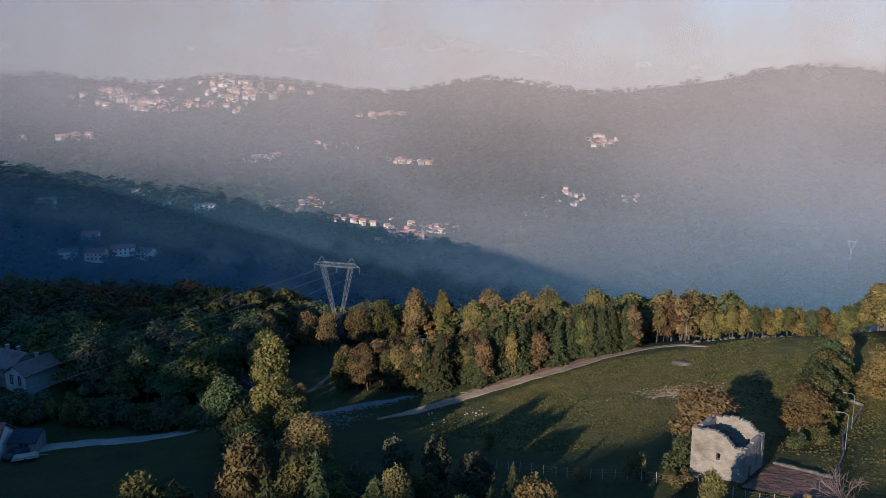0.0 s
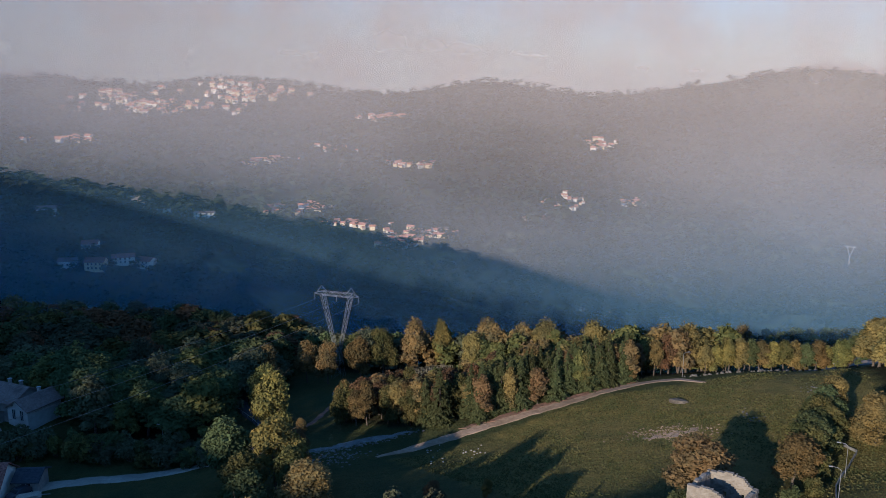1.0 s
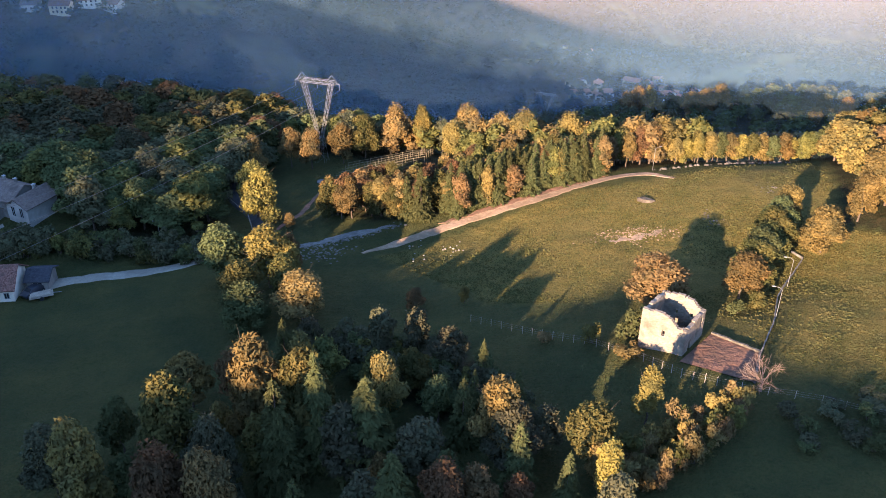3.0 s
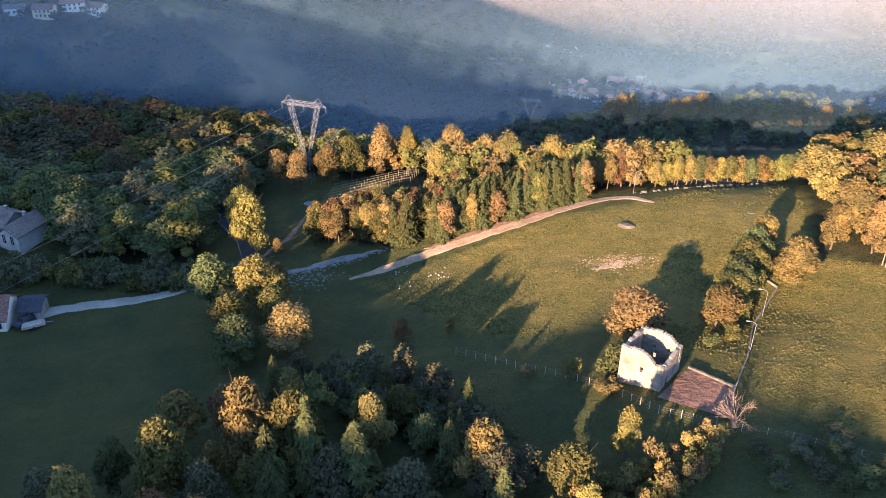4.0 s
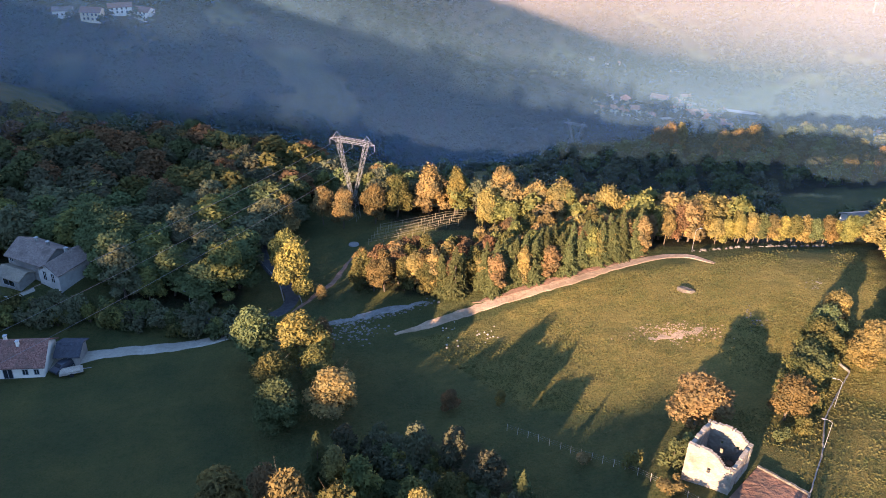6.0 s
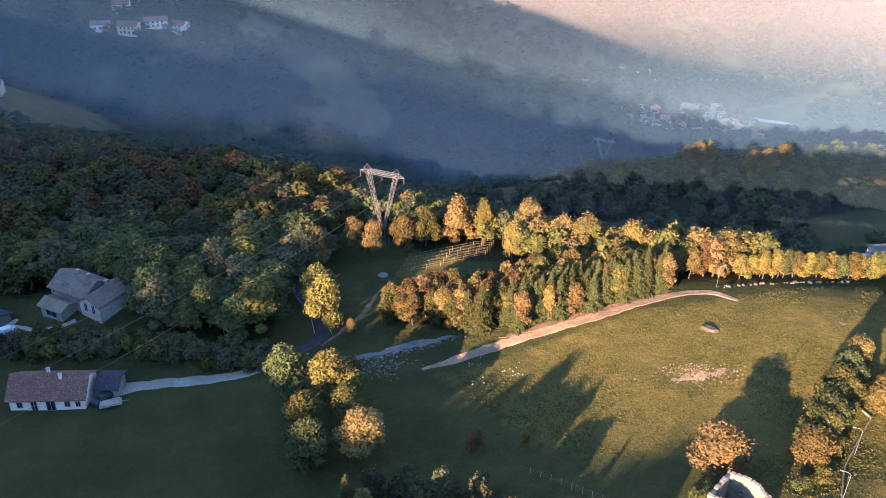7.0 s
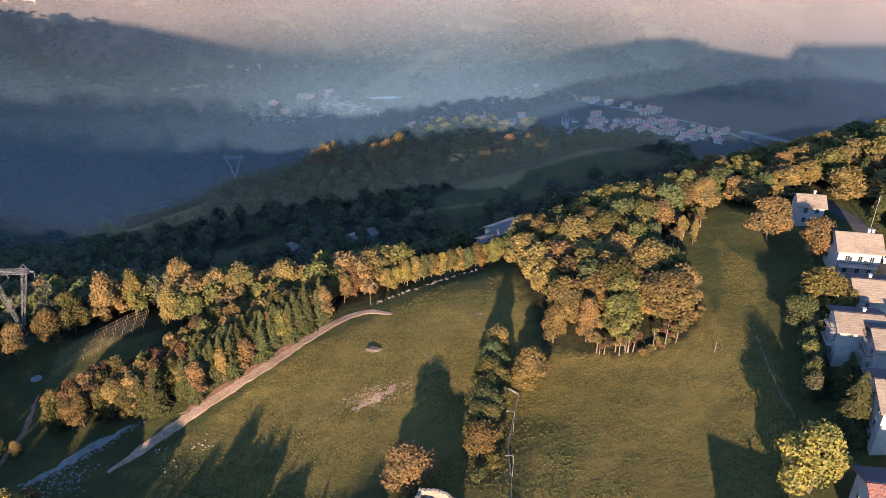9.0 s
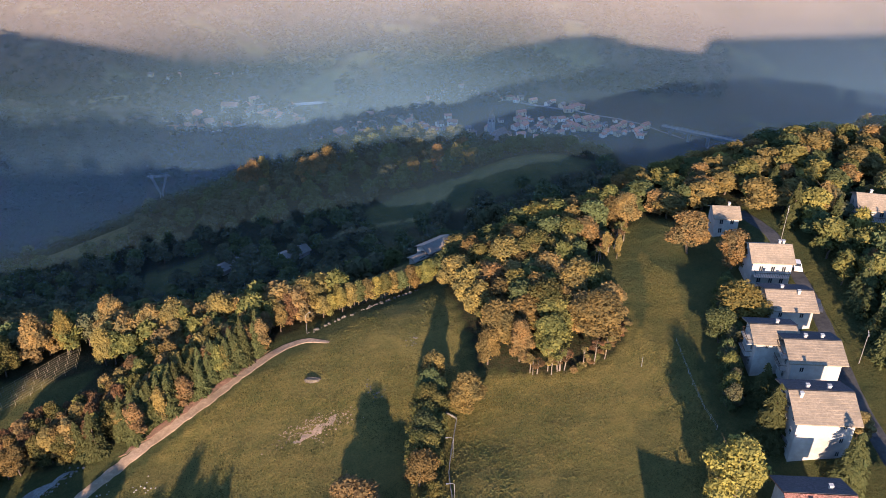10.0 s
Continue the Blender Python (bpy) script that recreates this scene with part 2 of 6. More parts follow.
FAR_WOOD = leaf_material("far_woods", (0.036, 0.050, 0.026), (0.052, 0.058, 0.028), (0.042, 0.050, 0.026))
PLASTER = surface("weathered_plaster", (0.215, 0.18, 0.135), (0.275, 0.23, 0.175), (0.145, 0.115, 0.083), fine=1.6, coarse=0.5, bump=0.5)
WHITE = surface("white_render", (0.35, 0.322, 0.28), (0.42, 0.388, 0.34), (0.28, 0.258, 0.225), fine=1.0, coarse=0.3, bump=0.1, vary=0.1)
PALE_WALL = surface("pale_painted_walls", (0.70, 0.62, 0.50), (0.80, 0.72, 0.60), (0.60, 0.52, 0.42), fine=1.0, coarse=0.2, bump=0.0)
CREAM = surface("cream_render", (0.60, 0.46, 0.28), (0.68, 0.54, 0.34), (0.5, 0.40, 0.26), fine=1.0, coarse=0.3, bump=0.1, vary=0.1)
GREY_WALL = surface("grey_render", (0.19, 0.17, 0.145), (0.26, 0.235, 0.20), (0.15, 0.135, 0.12), fine=1.0, coarse=0.3, bump=0.2, vary=0.15)
TILE_RED = surface("red_clay_tiles", (0.10, 0.042, 0.031), (0.30, 0.145, 0.105), (0.13, 0.075, 0.055), fine=3.6, coarse=0.8, bump=0.7, vary=0.15)
TILE_FADED = surface("faded_red_tiles", (0.40, 0.17, 0.10), (0.52, 0.24, 0.15), (0.36, 0.19, 0.12), fine=2.0, coarse=0.3, bump=0.4, vary=0.2)
TWIG_BARK = surface("brown_twigs", (0.15, 0.10, 0.07), (0.25, 0.175, 0.125), fine=4.0)
TILE_BEIGE = surface("beige_cement_tiles", (0.19, 0.15, 0.105), (0.26, 0.205, 0.145), (0.16, 0.13, 0.095), fine=2.5, coarse=0.4, bump=0.4, vary=0.08)
TILE_GREY = surface("grey_cement_tiles", (0.14, 0.103, 0.082), (0.215, 0.16, 0.13), (0.11, 0.083, 0.066), fine=2.5, coarse=0.5, bump=0.5, vary=0.1)
# dark slate; on rear slopes of the street houses it paints their shade
SLATE_AND_SHADE = surface("slate_and_rear_shade", (0.035, 0.036, 0.042), (0.07, 0.07, 0.078), (0.05, 0.05, 0.055), fine=2.5, coarse=0.5, bump=0.4)
CONCRETE = surface("pale_concrete", (0.30, 0.29, 0.27), (0.40, 0.39, 0.36), (0.24, 0.23, 0.21), fine=2.0, coarse=0.4, bump=0.2)
ASPHALT = surface("asphalt", (0.035, 0.035, 0.036), (0.06, 0.058, 0.056), (0.075, 0.072, 0.068), fine=1.5, coarse=0.2, bump=0.2)
GRAVEL = surface("pale_gravel", (0.15, 0.14, 0.12), (0.23, 0.215, 0.19), (0.12, 0.11, 0.095), fine=2.0, coarse=0.3, bump=0.4)
DIRT = surface("pale_earth", (0.27, 0.18, 0.11), (0.37, 0.26, 0.165), (0.19, 0.13, 0.075), fine=1.4, coarse=0.25, bump=0.5)
RED_EARTH = surface("reddish_earth", (0.16, 0.085, 0.055), (0.25, 0.14, 0.09), (0.12, 0.085, 0.05), fine=1.2, coarse=0.4, bump=0.5)
YARD_EARTH = surface("trodden_red_earth", (0.135, 0.07, 0.044), (0.20, 0.105, 0.066), (0.095, 0.062, 0.04), fine=1.0, coarse=0.35, bump=0.6)
STONE = surface("limestone", (0.11, 0.095, 0.072), (0.20, 0.175, 0.14), (0.085, 0.075, 0.058), fine=2.2, coarse=0.7, bump=0.7, vary=0.2)
BOULDER = surface("dark_weathered_rock", (0.075, 0.06, 0.045), (0.14, 0.115, 0.085), (0.055, 0.048, 0.036), fine=2.0, coarse=0.8, bump=0.8)
STEEL = surface("galvanised_steel", (0.24, 0.235, 0.22), (0.33, 0.32, 0.30), (0.20, 0.185, 0.17), fine=3.0, coarse=0.5, rough=0.55, bump=0.0, metal=0.35)
TIMBER = surface("grey_timber", (0.30, 0.25, 0.19), (0.44, 0.38, 0.30), (0.24, 0.20, 0.15), fine=5.0, coarse=0.6, bump=0.3)
DRIVE = surface("pale_drive", (0.27, 0.235, 0.18), (0.36, 0.32, 0.25), (0.22, 0.19, 0.145), fine=2.0, coarse=0.3, bump=0.4)
OLD_TIMBER = surface("mossy_timber", (0.17, 0.145, 0.09), (0.27, 0.23, 0.15), (0.14, 0.125, 0.075), fine=5.0, coarse=0.6, bump=0.3)
CABLE = surface("dark_cable", (0.10, 0.10, 0.10), (0.16, 0.16, 0.16), fine=3.0, bump=0.0, rough=0.6)
SHUTTER = surface("brown_shutter", (0.05, 0.032, 0.022), (0.085, 0.055, 0.035), fine=4.0, bump=0.2)
METAL_ROOF = surface("grey_sheet_roof", (0.15, 0.12, 0.095), (0.21, 0.175, 0.14), (0.15, 0.125, 0.10), fine=1.5, coarse=0.3, rough=0.6, bump=0.2)
CAR_WHITE = surface("white_car_paint", (0.52, 0.51, 0.50), (0.60, 0.59, 0.58), fine=1.0, rough=0.3, bump=0.0)
CAR_DARK = surface("dark_car_paint", (0.03, 0.035, 0.045), (0.05, 0.05, 0.06), fine=1.0, rough=0.3, bump=0.0)
RUBBER = surface("tyre_rubber", (0.02, 0.02, 0.02), (0.035, 0.035, 0.035), fine=3.0, bump=0.1)
GLASS = pane_material()


# ---- building helpers ----
def mesh_of(name, verts, faces, material):
    me = bpy.data.meshes.new(name)
    me.from_pydata([tuple(v) for v in verts], [], [tuple(f) for f in faces])
    me.materials.append(material)
    me.update()
    return me


def part(name, data, material, parent, label=""):
    """One mesh object under a thing; data: a bmesh, or (verts, faces), or a mesh."""
    if isinstance(data, bmesh.types.BMesh):
        me = bpy.data.meshes.new(name)
        data.to_mesh(me)
        data.free()
        me.materials.append(material)
    elif isinstance(data, bpy.types.Mesh):
        me = data
    else:
        me = mesh_of(name, data[0], data[1], material)
    ob = new(name, me)
    ob.parent = parent
    return tagged(ob, label)


def thing(name, m, label, category, group="", kind=""):
    ob = new(name)
    ob.empty_display_size = 0.3
    ob.matrix_basis = m
    return tagged(ob, label, category, group, kind)


class Shape:
    """Collects boxes, bars and slabs into one mesh."""

    def __init__(self):
        self.v, self.f = [], []

    def add(self, verts, faces):
        o = len(self.v)
        self.v += [tuple(p) for p in verts]
        self.f += [tuple(o + i for i in f) for f in faces]
        return self

    def box(self, x0, y0, z0, x1, y1, z1):
        v = [(x, y, z) for z in (z0, z1) for x, y in ((x0, y0), (x1, y0), (x1, y1), (x0, y1))]
        return self.add(v, ((3, 2, 1, 0), (4, 5, 6, 7), (0, 1, 5, 4), (1, 2, 6, 5), (2, 3, 7, 6), (3, 0, 4, 7)))

    def bar(self, a, b, ra, rb=None, sides=4):
        a, b = Vector(a), Vector(b)
        rb = ra if rb is None else rb
        d = (b - a).normalized()
        p = d.orthogonal().normalized()
        q = d.cross(p)
        ring = [(math.cos(math.tau * i / sides + 0.78), math.sin(math.tau * i / sides + 0.78)) for i in range(sides)]
        v = [a + (p * c + q * s) * ra for c, s in ring] + [b + (p * c + q * s) * rb for c, s in ring]
        f = [(i, (i + 1) % sides, sides + (i + 1) % sides, sides + i) for i in range(sides)]
        return self.add(v, f + [tuple(range(sides))[::-1], tuple(range(sides, 2 * sides))])

    def slab(self, corners, thick):
        """A quad given by its upper corners, thick downwards."""
        v = [Vector(c) for c in corners] + [Vector(c) - Vector((0, 0, thick)) for c in corners]
        return self.add(v, ((0, 1, 2, 3), (7, 6, 5, 4), (0, 4, 5, 1), (1, 5, 6, 2), (2, 6, 7, 3), (3, 7, 4, 0)))

    @property
    def data(self):
        return self.v, self.f


# ---- the ground ----
def graded(lo, hi, step, start, end, grow):
    mid = list(np.arange(lo, hi + step / 2, step))
    up, s = [mid[-1]], step
    while up[-1] < end:
        s *= grow
        up.append(up[-1] + s)
    down, s = [mid[0]], step
    while down[-1] > start:
        s *= grow
        down.append(down[-1] - s)
    return np.array(down[:0:-1] + mid + up[1:])


WALL_LINE = ((50, 159), (60, 160.5), (70, 162.5), (79, 163))
TRACK = ((-11, 135), (-2.5, 140), (8.5, 144.8), (19.8, 148.4), (31.8, 153.3), (39.5, 156.6), (45.2, 156.6), (49.4, 151.5))


def inside(x, y, polygon):
    """1 inside a plan polygon, 0 outside (arrays)."""
    x, y = np.asarray(x, float), np.asarray(y, float)
    odd = np.zeros(np.broadcast(x, y).shape, bool)
    for (ax, ay), (bx, by) in zip(polygon, polygon[1:] + polygon[:1]):
        cross = (ay > y) != (by > y)
        odd ^= cross & (x < ax + (y - ay) * (bx - ax) / (by - ay + 1e-9))
    return odd


LEFT_WOOD = ((-170, 262), (-36, 225), (-38, 186), (-44, 165), (-41, 146), (-64, 143), (-68, 155), (-88, 160), (-110, 158), (-170, 170))
BELT_WOOD = ((-34, 205), (-16, 186), (-10, 184), (-4, 178), (6, 178), (0, 170), (-16, 160), (-19, 152), (-8, 149), (2, 148), (20, 154), (38, 160.5), (50, 164), (80, 168), (60, 176), (30, 185), (10, 200))
GROVE = ((70, 124), (76, 115), (84, 110.5), (92, 109), (100, 115), (104, 128), (108, 139), (118, 143), (128, 148), (132, 156), (118, 168), (86, 168), (79, 150))
RIGHT_WOOD = ((116, 150), (132, 152), (136, 141), (150, 142), (156, 128), (170, 126), (182, 112), (250, 120), (230, 170), (150, 176))
NEAR_BRUSH = ((-12, 104), (3, 100), (12, 84), (8, 74), (-6, 88), (-16, 98))


def cover_of(x, y):
    wood = np.zeros(np.broadcast(x, y).shape)
    for poly in (LEFT_WOOD, BELT_WOOD, GROVE, RIGHT_WOOD, NEAR_BRUSH):
        wood = np.maximum(wood, inside(x, y, poly))
    patch = ridged(x, y, 60, 7.0) + 0.5 * ridged(x, y, 23, 4.0)
    far = (y > 300) | ((y > 195) & (ground(x, y) < -22))
    wood = np.where(far, np.clip(0.5 + 2.2 * (patch + 0.7), 0, 1), wood)
    clear = inside(x, y, CLEARINGS[0]) | inside(x, y, CLEARINGS[1]) | inside(x, y, CLEARINGS[2]) | inside(x, y, CLEARINGS[3])
    return np.where(clear, 0.0, wood)


CLEARINGS = (((119, 304), (149, 309), (168, 300), (201, 304), (232, 284), (213, 272), (180, 268), (152, 275), (128, 276), (118, 290)), ((-5, 362), (32, 352), (52, 385), (48, 412), (0, 415)),
             ((-290, 490), (-240, 496), (-190, 455), (-150, 410), (-150, 380), (-185, 372), (-235, 400), (-290, 430)), ((30, 305), (66, 300), (62, 318), (36, 322)))


PADDOCK_VIEW = ((-24, 156.5), (-6, 156.5), (2, 160), (5, 166), (7, 194), (-30, 190))
MEADOW = ((-8, 133), (20, 146), (44, 152), (60, 157), (78, 160), (76, 146), (68, 122), (92, 106), (108, 118), (120, 136), (118, 122), (94, 86), (76, 68), (50, 76), (42, 88), (34, 104), (10, 108))


def build_ground():
    xs = graded(-125, 205, 1.5, -3300, 3300, 1.035)
    ys = graded(25, 225, 1.5, -700, 4260, 1.022)
    X, Y = np.meshgrid(xs, ys)
    Z = ground(X, Y)
    nx, ny = len(xs), len(ys)
    i = np.arange(nx * ny).reshape(ny, nx)
    faces = np.stack([i[:-1, :-1], i[:-1, 1:], i[1:, 1:], i[1:, :-1]], -1).reshape(-1, 4)
    me = bpy.data.meshes.new("ground")
    me.from_pydata(np.stack([X, Y, Z], -1).reshape(-1, 3).tolist(), [], faces.tolist())
    me.materials.append(LAND)
    me.polygons.foreach_set("use_smooth", np.ones(len(me.polygons), bool))
    dry = np.clip(0.75 * np.exp(-((X - 34) / 16) ** 2 - ((Y - 131) / 12) ** 2) + 0.45 * inside(X, Y, ((48, 88), (92, 92), (104, 120), (70, 118), (58, 108)))
                  + 0.35 * inside(X, Y, ((8, 140), (30, 122), (62, 132), (60, 152), (30, 150))) + 0.5 * inside(X, Y, MEADOW) + 0.6 * inside(X, Y, ((-19, 171), (1, 179), (3, 191), (-17, 181))), 0, 1)
    for name, value in (("cover", cover_of(X, Y)), ("dry", dry)):
        at = me.attributes.new(name, "FLOAT", "POINT")
        at.data.foreach_set("value", np.ascontiguousarray(value, dtype=np.float32).ravel())
    ob = new("ground", me)
    tagged(ob, "rolling meadows and wooded slopes down to a misty valley", "ground", kind="structure")


build_ground()


def ribbon(name, line, width, lift, material, label, category, seed=0, ragged=0.25):
    """A road or track draped over the land along a plan line."""
    pts = []
    for (ax, ay), (bx, by) in zip(line, line[1:]):
        n = max(2, int(math.hypot(bx - ax, by - ay) / 1.2))
        pts += [(ax + (bx - ax) * i / n, ay + (by - ay) * i / n) for i in range(n)]
    pts = np.array(pts + [line[-1]])
    for _ in range(6):
        pts[1:-1] = (pts[:-2] + 2 * pts[1:-1] + pts[2:]) / 4
    tan = np.gradient(pts, axis=0)
    tan /= np.linalg.norm(tan, axis=1)[:, None]
    nor = np.stack([-tan[:, 1], tan[:, 0]], 1)
    rng = np.random.default_rng(seed)
    cols = 6
    v, f = [], []
    for i, (p, n) in enumerate(zip(pts, nor)):
        fade = min(1.0, 0.25 + min(i, len(pts) - 1 - i) / 8) if ragged > 0.1 else 1.0
        wl, wr = width * fade / 2 + ragged * rng.uniform(-1, 1), width * fade / 2 + ragged * rng.uniform(-1, 1)
        for k in range(cols + 1):
            q = p + n * (-wl + (wl + wr) * k / cols)
            edge_drop = 0.25 if k in (0, cols) else 0.0
            v.append((q[0], q[1], gz(q[0], q[1]) + lift - edge_drop))
    for i in range(len(pts) - 1):
        for k in range(cols):
            a = i * (cols + 1) + k
            f.append((a, a + 1, a + cols + 2, a + cols + 1))
    ob = new(name, mesh_of(name, v, f, material))
    return tagged(ob, label, category, kind="structure")


ribbon("dirt_track", TRACK, 3.1, 0.10, DIRT, "pale bare earth farm track along the edge of the wood", "track", 1)
ribbon("earth_bank", ((3, 144.6), (12, 147.7), (22, 151.0), (32, 155.2), (38, 157.8)), 1.9, 0.14, RED_EARTH, "reddish bare earth bank beside the farm track", "bank", 2, 0.5)
ribbon("gravel_drive", ((-80, 127), (-72, 127.5), (-64, 128.6), (-55, 131), (-49, 132.6), (-42, 134.6), (-38, 137.5), (-33, 140.5)), 3.4, 0.10, DRIVE, "pale gravel drive from the road to the farmhouse", "drive", 3)
ribbon("yard", ((-82, 124.5), (-75, 125.5), (-66, 126.6), (-61, 129)), 6.0, 0.06, DRIVE, "pale gravel yard beside the farmhouse", "yard", 4)
ribbon("upper_yard", ((-99, 139.5), (-95, 143), (-92.5, 147)), 7.0, 0.06, DRIVE, "pale gravel yard beside the grey farmhouse", "yard", 31)
ribbon("garden_path", ((-92, 144.6), (-87, 142.6), (-82.5, 142.2), (-79.5, 145)), 1.3, 0.08, DRIVE, "narrow pale path to the grey farmhouse", "path", 32, 0.1)
ribbon("lane", ((-60, 142), (-50, 141.5), (-40, 141), (-33, 142.5), (-31, 148), (-34, 155), (-39, 163), (-43, 172), (-44, 182), (-42, 196)), 3.4, 0.10, ASPHALT, "narrow grey asphalt lane curving into the wood", "lane", 5, 0.05)
ribbon("field_path", ((-31, 143), (-27, 150), (-24, 156), (-22, 166)), 1.6, 0.08, RED_EARTH, "worn pale path up towards the paddock", "path", 6)
ribbon("street", ((98, 48), (106, 59), (113, 71.5), (121, 83), (128, 92), (134, 101), (141, 112), (147, 123), (150, 135)), 3.6, 0.10, ASPHALT, "narrow asphalt street behind the row of houses", "street", 7, 0.05)
ribbon("stony_strip", ((-25, 138.3), (-18.9, 140.6), (-12.6, 144.2), (-5.5, 146.6)), 2.2, 0.10, GRAVEL, "pale stony strip along the foot of the belt of trees", "track", 9, 0.45)


def forecourt():
    """A bare level yard on a low retaining wall beside the roofless house."""
    a, b, c, d = (Vector((*p, gz(*p))) for p in ((31.6, 84.0), (37.6, 90.5), (42.0, 85.2), (39.2, 79.1)))
    n = 10
    v, f = [], []
    for i in range(n + 1):
        for k in range(n + 1):
            p = a.lerp(d, i / n).lerp(b.lerp(c, i / n), k / n)
            v.append((p.x, p.y, max(gz(p.x, p.y) + 0.06, p.z + 0.18)))
    f = [(i * (n + 1) + k, (i + 1) * (n + 1) + k, (i + 1) * (n + 1) + k + 1, i * (n + 1) + k + 1) for i in range(n) for k in range(n)]
    tagged(new("forecourt", mesh_of("forecourt", v, f, YARD_EARTH)), "bare reddish earth yard beside the roofless house", "yard", kind="structure")
    s = Shape()
    for p, q in ((b, c), (c, d)):
        m = 8
        w = (q - p).normalized().cross(Vector((0, 0, 1))) * 0.15
        for i in range(m):
            e, g = p.lerp(q, i / m), p.lerp(q, (i + 1) / m)
            top = 0.42 + 0.05 * (i % 3)
            s.slab([e - w + Vector((0, 0, top)), g - w + Vector((0, 0, top)), g + w + Vector((0, 0, top)), e + w + Vector((0, 0, top))], 1.3)
    tagged(new("retaining_wall", mesh_of("retaining_wall", *s.data, STONE)), "low dark stone retaining wall round the earth yard", "wall", kind="structure")


forecourt()


# ---- haze sheets in the valley and before the sky ----
def mist_bank(radius, amount, rise, shade_blue=0.0):
    """A thin standing sheet in place of haze across the valley, clear along its foot and thinning upwards."""
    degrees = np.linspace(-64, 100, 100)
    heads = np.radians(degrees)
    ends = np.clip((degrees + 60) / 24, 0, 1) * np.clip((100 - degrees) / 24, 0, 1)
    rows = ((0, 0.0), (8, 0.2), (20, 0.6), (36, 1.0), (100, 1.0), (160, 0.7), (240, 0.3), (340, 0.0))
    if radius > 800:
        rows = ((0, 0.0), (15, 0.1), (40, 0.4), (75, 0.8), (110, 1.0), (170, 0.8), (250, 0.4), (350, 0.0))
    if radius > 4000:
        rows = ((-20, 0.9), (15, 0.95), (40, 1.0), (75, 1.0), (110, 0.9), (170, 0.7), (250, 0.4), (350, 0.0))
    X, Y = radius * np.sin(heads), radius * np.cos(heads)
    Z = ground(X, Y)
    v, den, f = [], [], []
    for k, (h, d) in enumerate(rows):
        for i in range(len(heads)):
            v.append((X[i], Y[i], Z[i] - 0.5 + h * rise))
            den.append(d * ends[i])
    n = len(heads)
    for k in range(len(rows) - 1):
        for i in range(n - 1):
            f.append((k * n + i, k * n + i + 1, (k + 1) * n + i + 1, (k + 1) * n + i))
    me = mesh_of("mist_bank", v, f, haze_material("mist", amount, shade_blue))
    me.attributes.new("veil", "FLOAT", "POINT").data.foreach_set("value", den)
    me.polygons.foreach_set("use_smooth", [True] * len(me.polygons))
    tagged(new("mist_bank", me), "thin sheet of evening haze, tinted for shade near and sun far", "mist", "mist in the valley", kind="structure")


for radius, amount, rise, shade_blue in ((250, 0.04, 0.22, 1.0), (385, 0.085, 0.32, 1.0), (520, 0.20, 0.5, 0.9), (950, 0.35, 0.95, 0.2), (1600, 0.38, 1.4, 0.0), (2600, 0.46, 2.2, 0.0)):
    mist_bank(radius, amount, rise, shade_blue)
# the last sheet stands for the hazy sky behind the mountains
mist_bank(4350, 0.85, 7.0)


# ---- trees ----
def leaf_cloud(rng, n, lobes, size, up=0.3):
    """Many small folded leaf sprays over and inside lobes (cx, cy, cz, rx, ry, rz)."""
    lobes = np.array(lobes, float)
    w = lobes[:, 3] * lobes[:, 4] + lobes[:, 4] * lobes[:, 5]
    pick = lobes[rng.choice(len(lobes), n, p=w / w.sum())]
    d = rng.normal(size=(n, 3))
    d /= np.linalg.norm(d, axis=1)[:, None]
    d[:, 2] = np.where(d[:, 2] < -0.8, -d[:, 2], d[:, 2])
    r = rng.uniform(0.35, 1.0, n) ** 0.45 * rng.uniform(0.88, 1.12, n)
    c = pick[:, :3] + d * r[:, None] * pick[:, 3:]
    nor = d * 0.9 + rng.normal(size=(n, 3)) * 0.55 + np.array((0, 0, up))
    nor /= np.linalg.norm(nor, axis=1)[:, None]
    t = np.cross(nor, rng.normal(size=(n, 3)))
    t /= np.linalg.norm(t, axis=1)[:, None]
    b = np.cross(nor, t)
    s = size * rng.uniform(0.6, 1.4, n)[:, None]
    v = np.stack([c - t * s * 0.7 - b * s * 0.62, c - t * s * 0.5 + b * s * 0.62, c + t * s * rng.uniform(0.8, 1.25, (n, 1)) - nor * s * 0.3], 1)
    f = np.arange(3 * n).reshape(n, 3)
    return v.reshape(-1, 3).tolist(), f.tolist()


def trunk_shape(rng, height, radius, spread, crown_low, limbs=6):
    s = Shape()
    p, r = Vector((0, 0, -0.4)), radius
    top = height * 0.72
    joints = []
    for k in range(5):
        q = Vector((rng.uniform(-1, 1) * 0.03 * height, rng.uniform(-1, 1) * 0.03 * height, top * (k + 1) / 5))
        s.bar(p, q, r, r * 0.76, 6)
        joints.append((q, r * 0.7))
        p, r = q, r * 0.76
    for k in range(limbs):
        q, rr = joints[1 + k % 4]
        a = rng.uniform(0, math.tau)
        e = q + Vector((math.cos(a) * spread * 0.7, math.sin(a) * spread * 0.7, height * rng.uniform(0.12, 0.25)))
        m = (q + e) / 2 + Vector((0, 0, -0.02 * height))
        s.bar(q, m, rr * 0.6, rr * 0.4, 5).bar(m, e, rr * 0.4, rr * 0.12, 4)
    return s.data


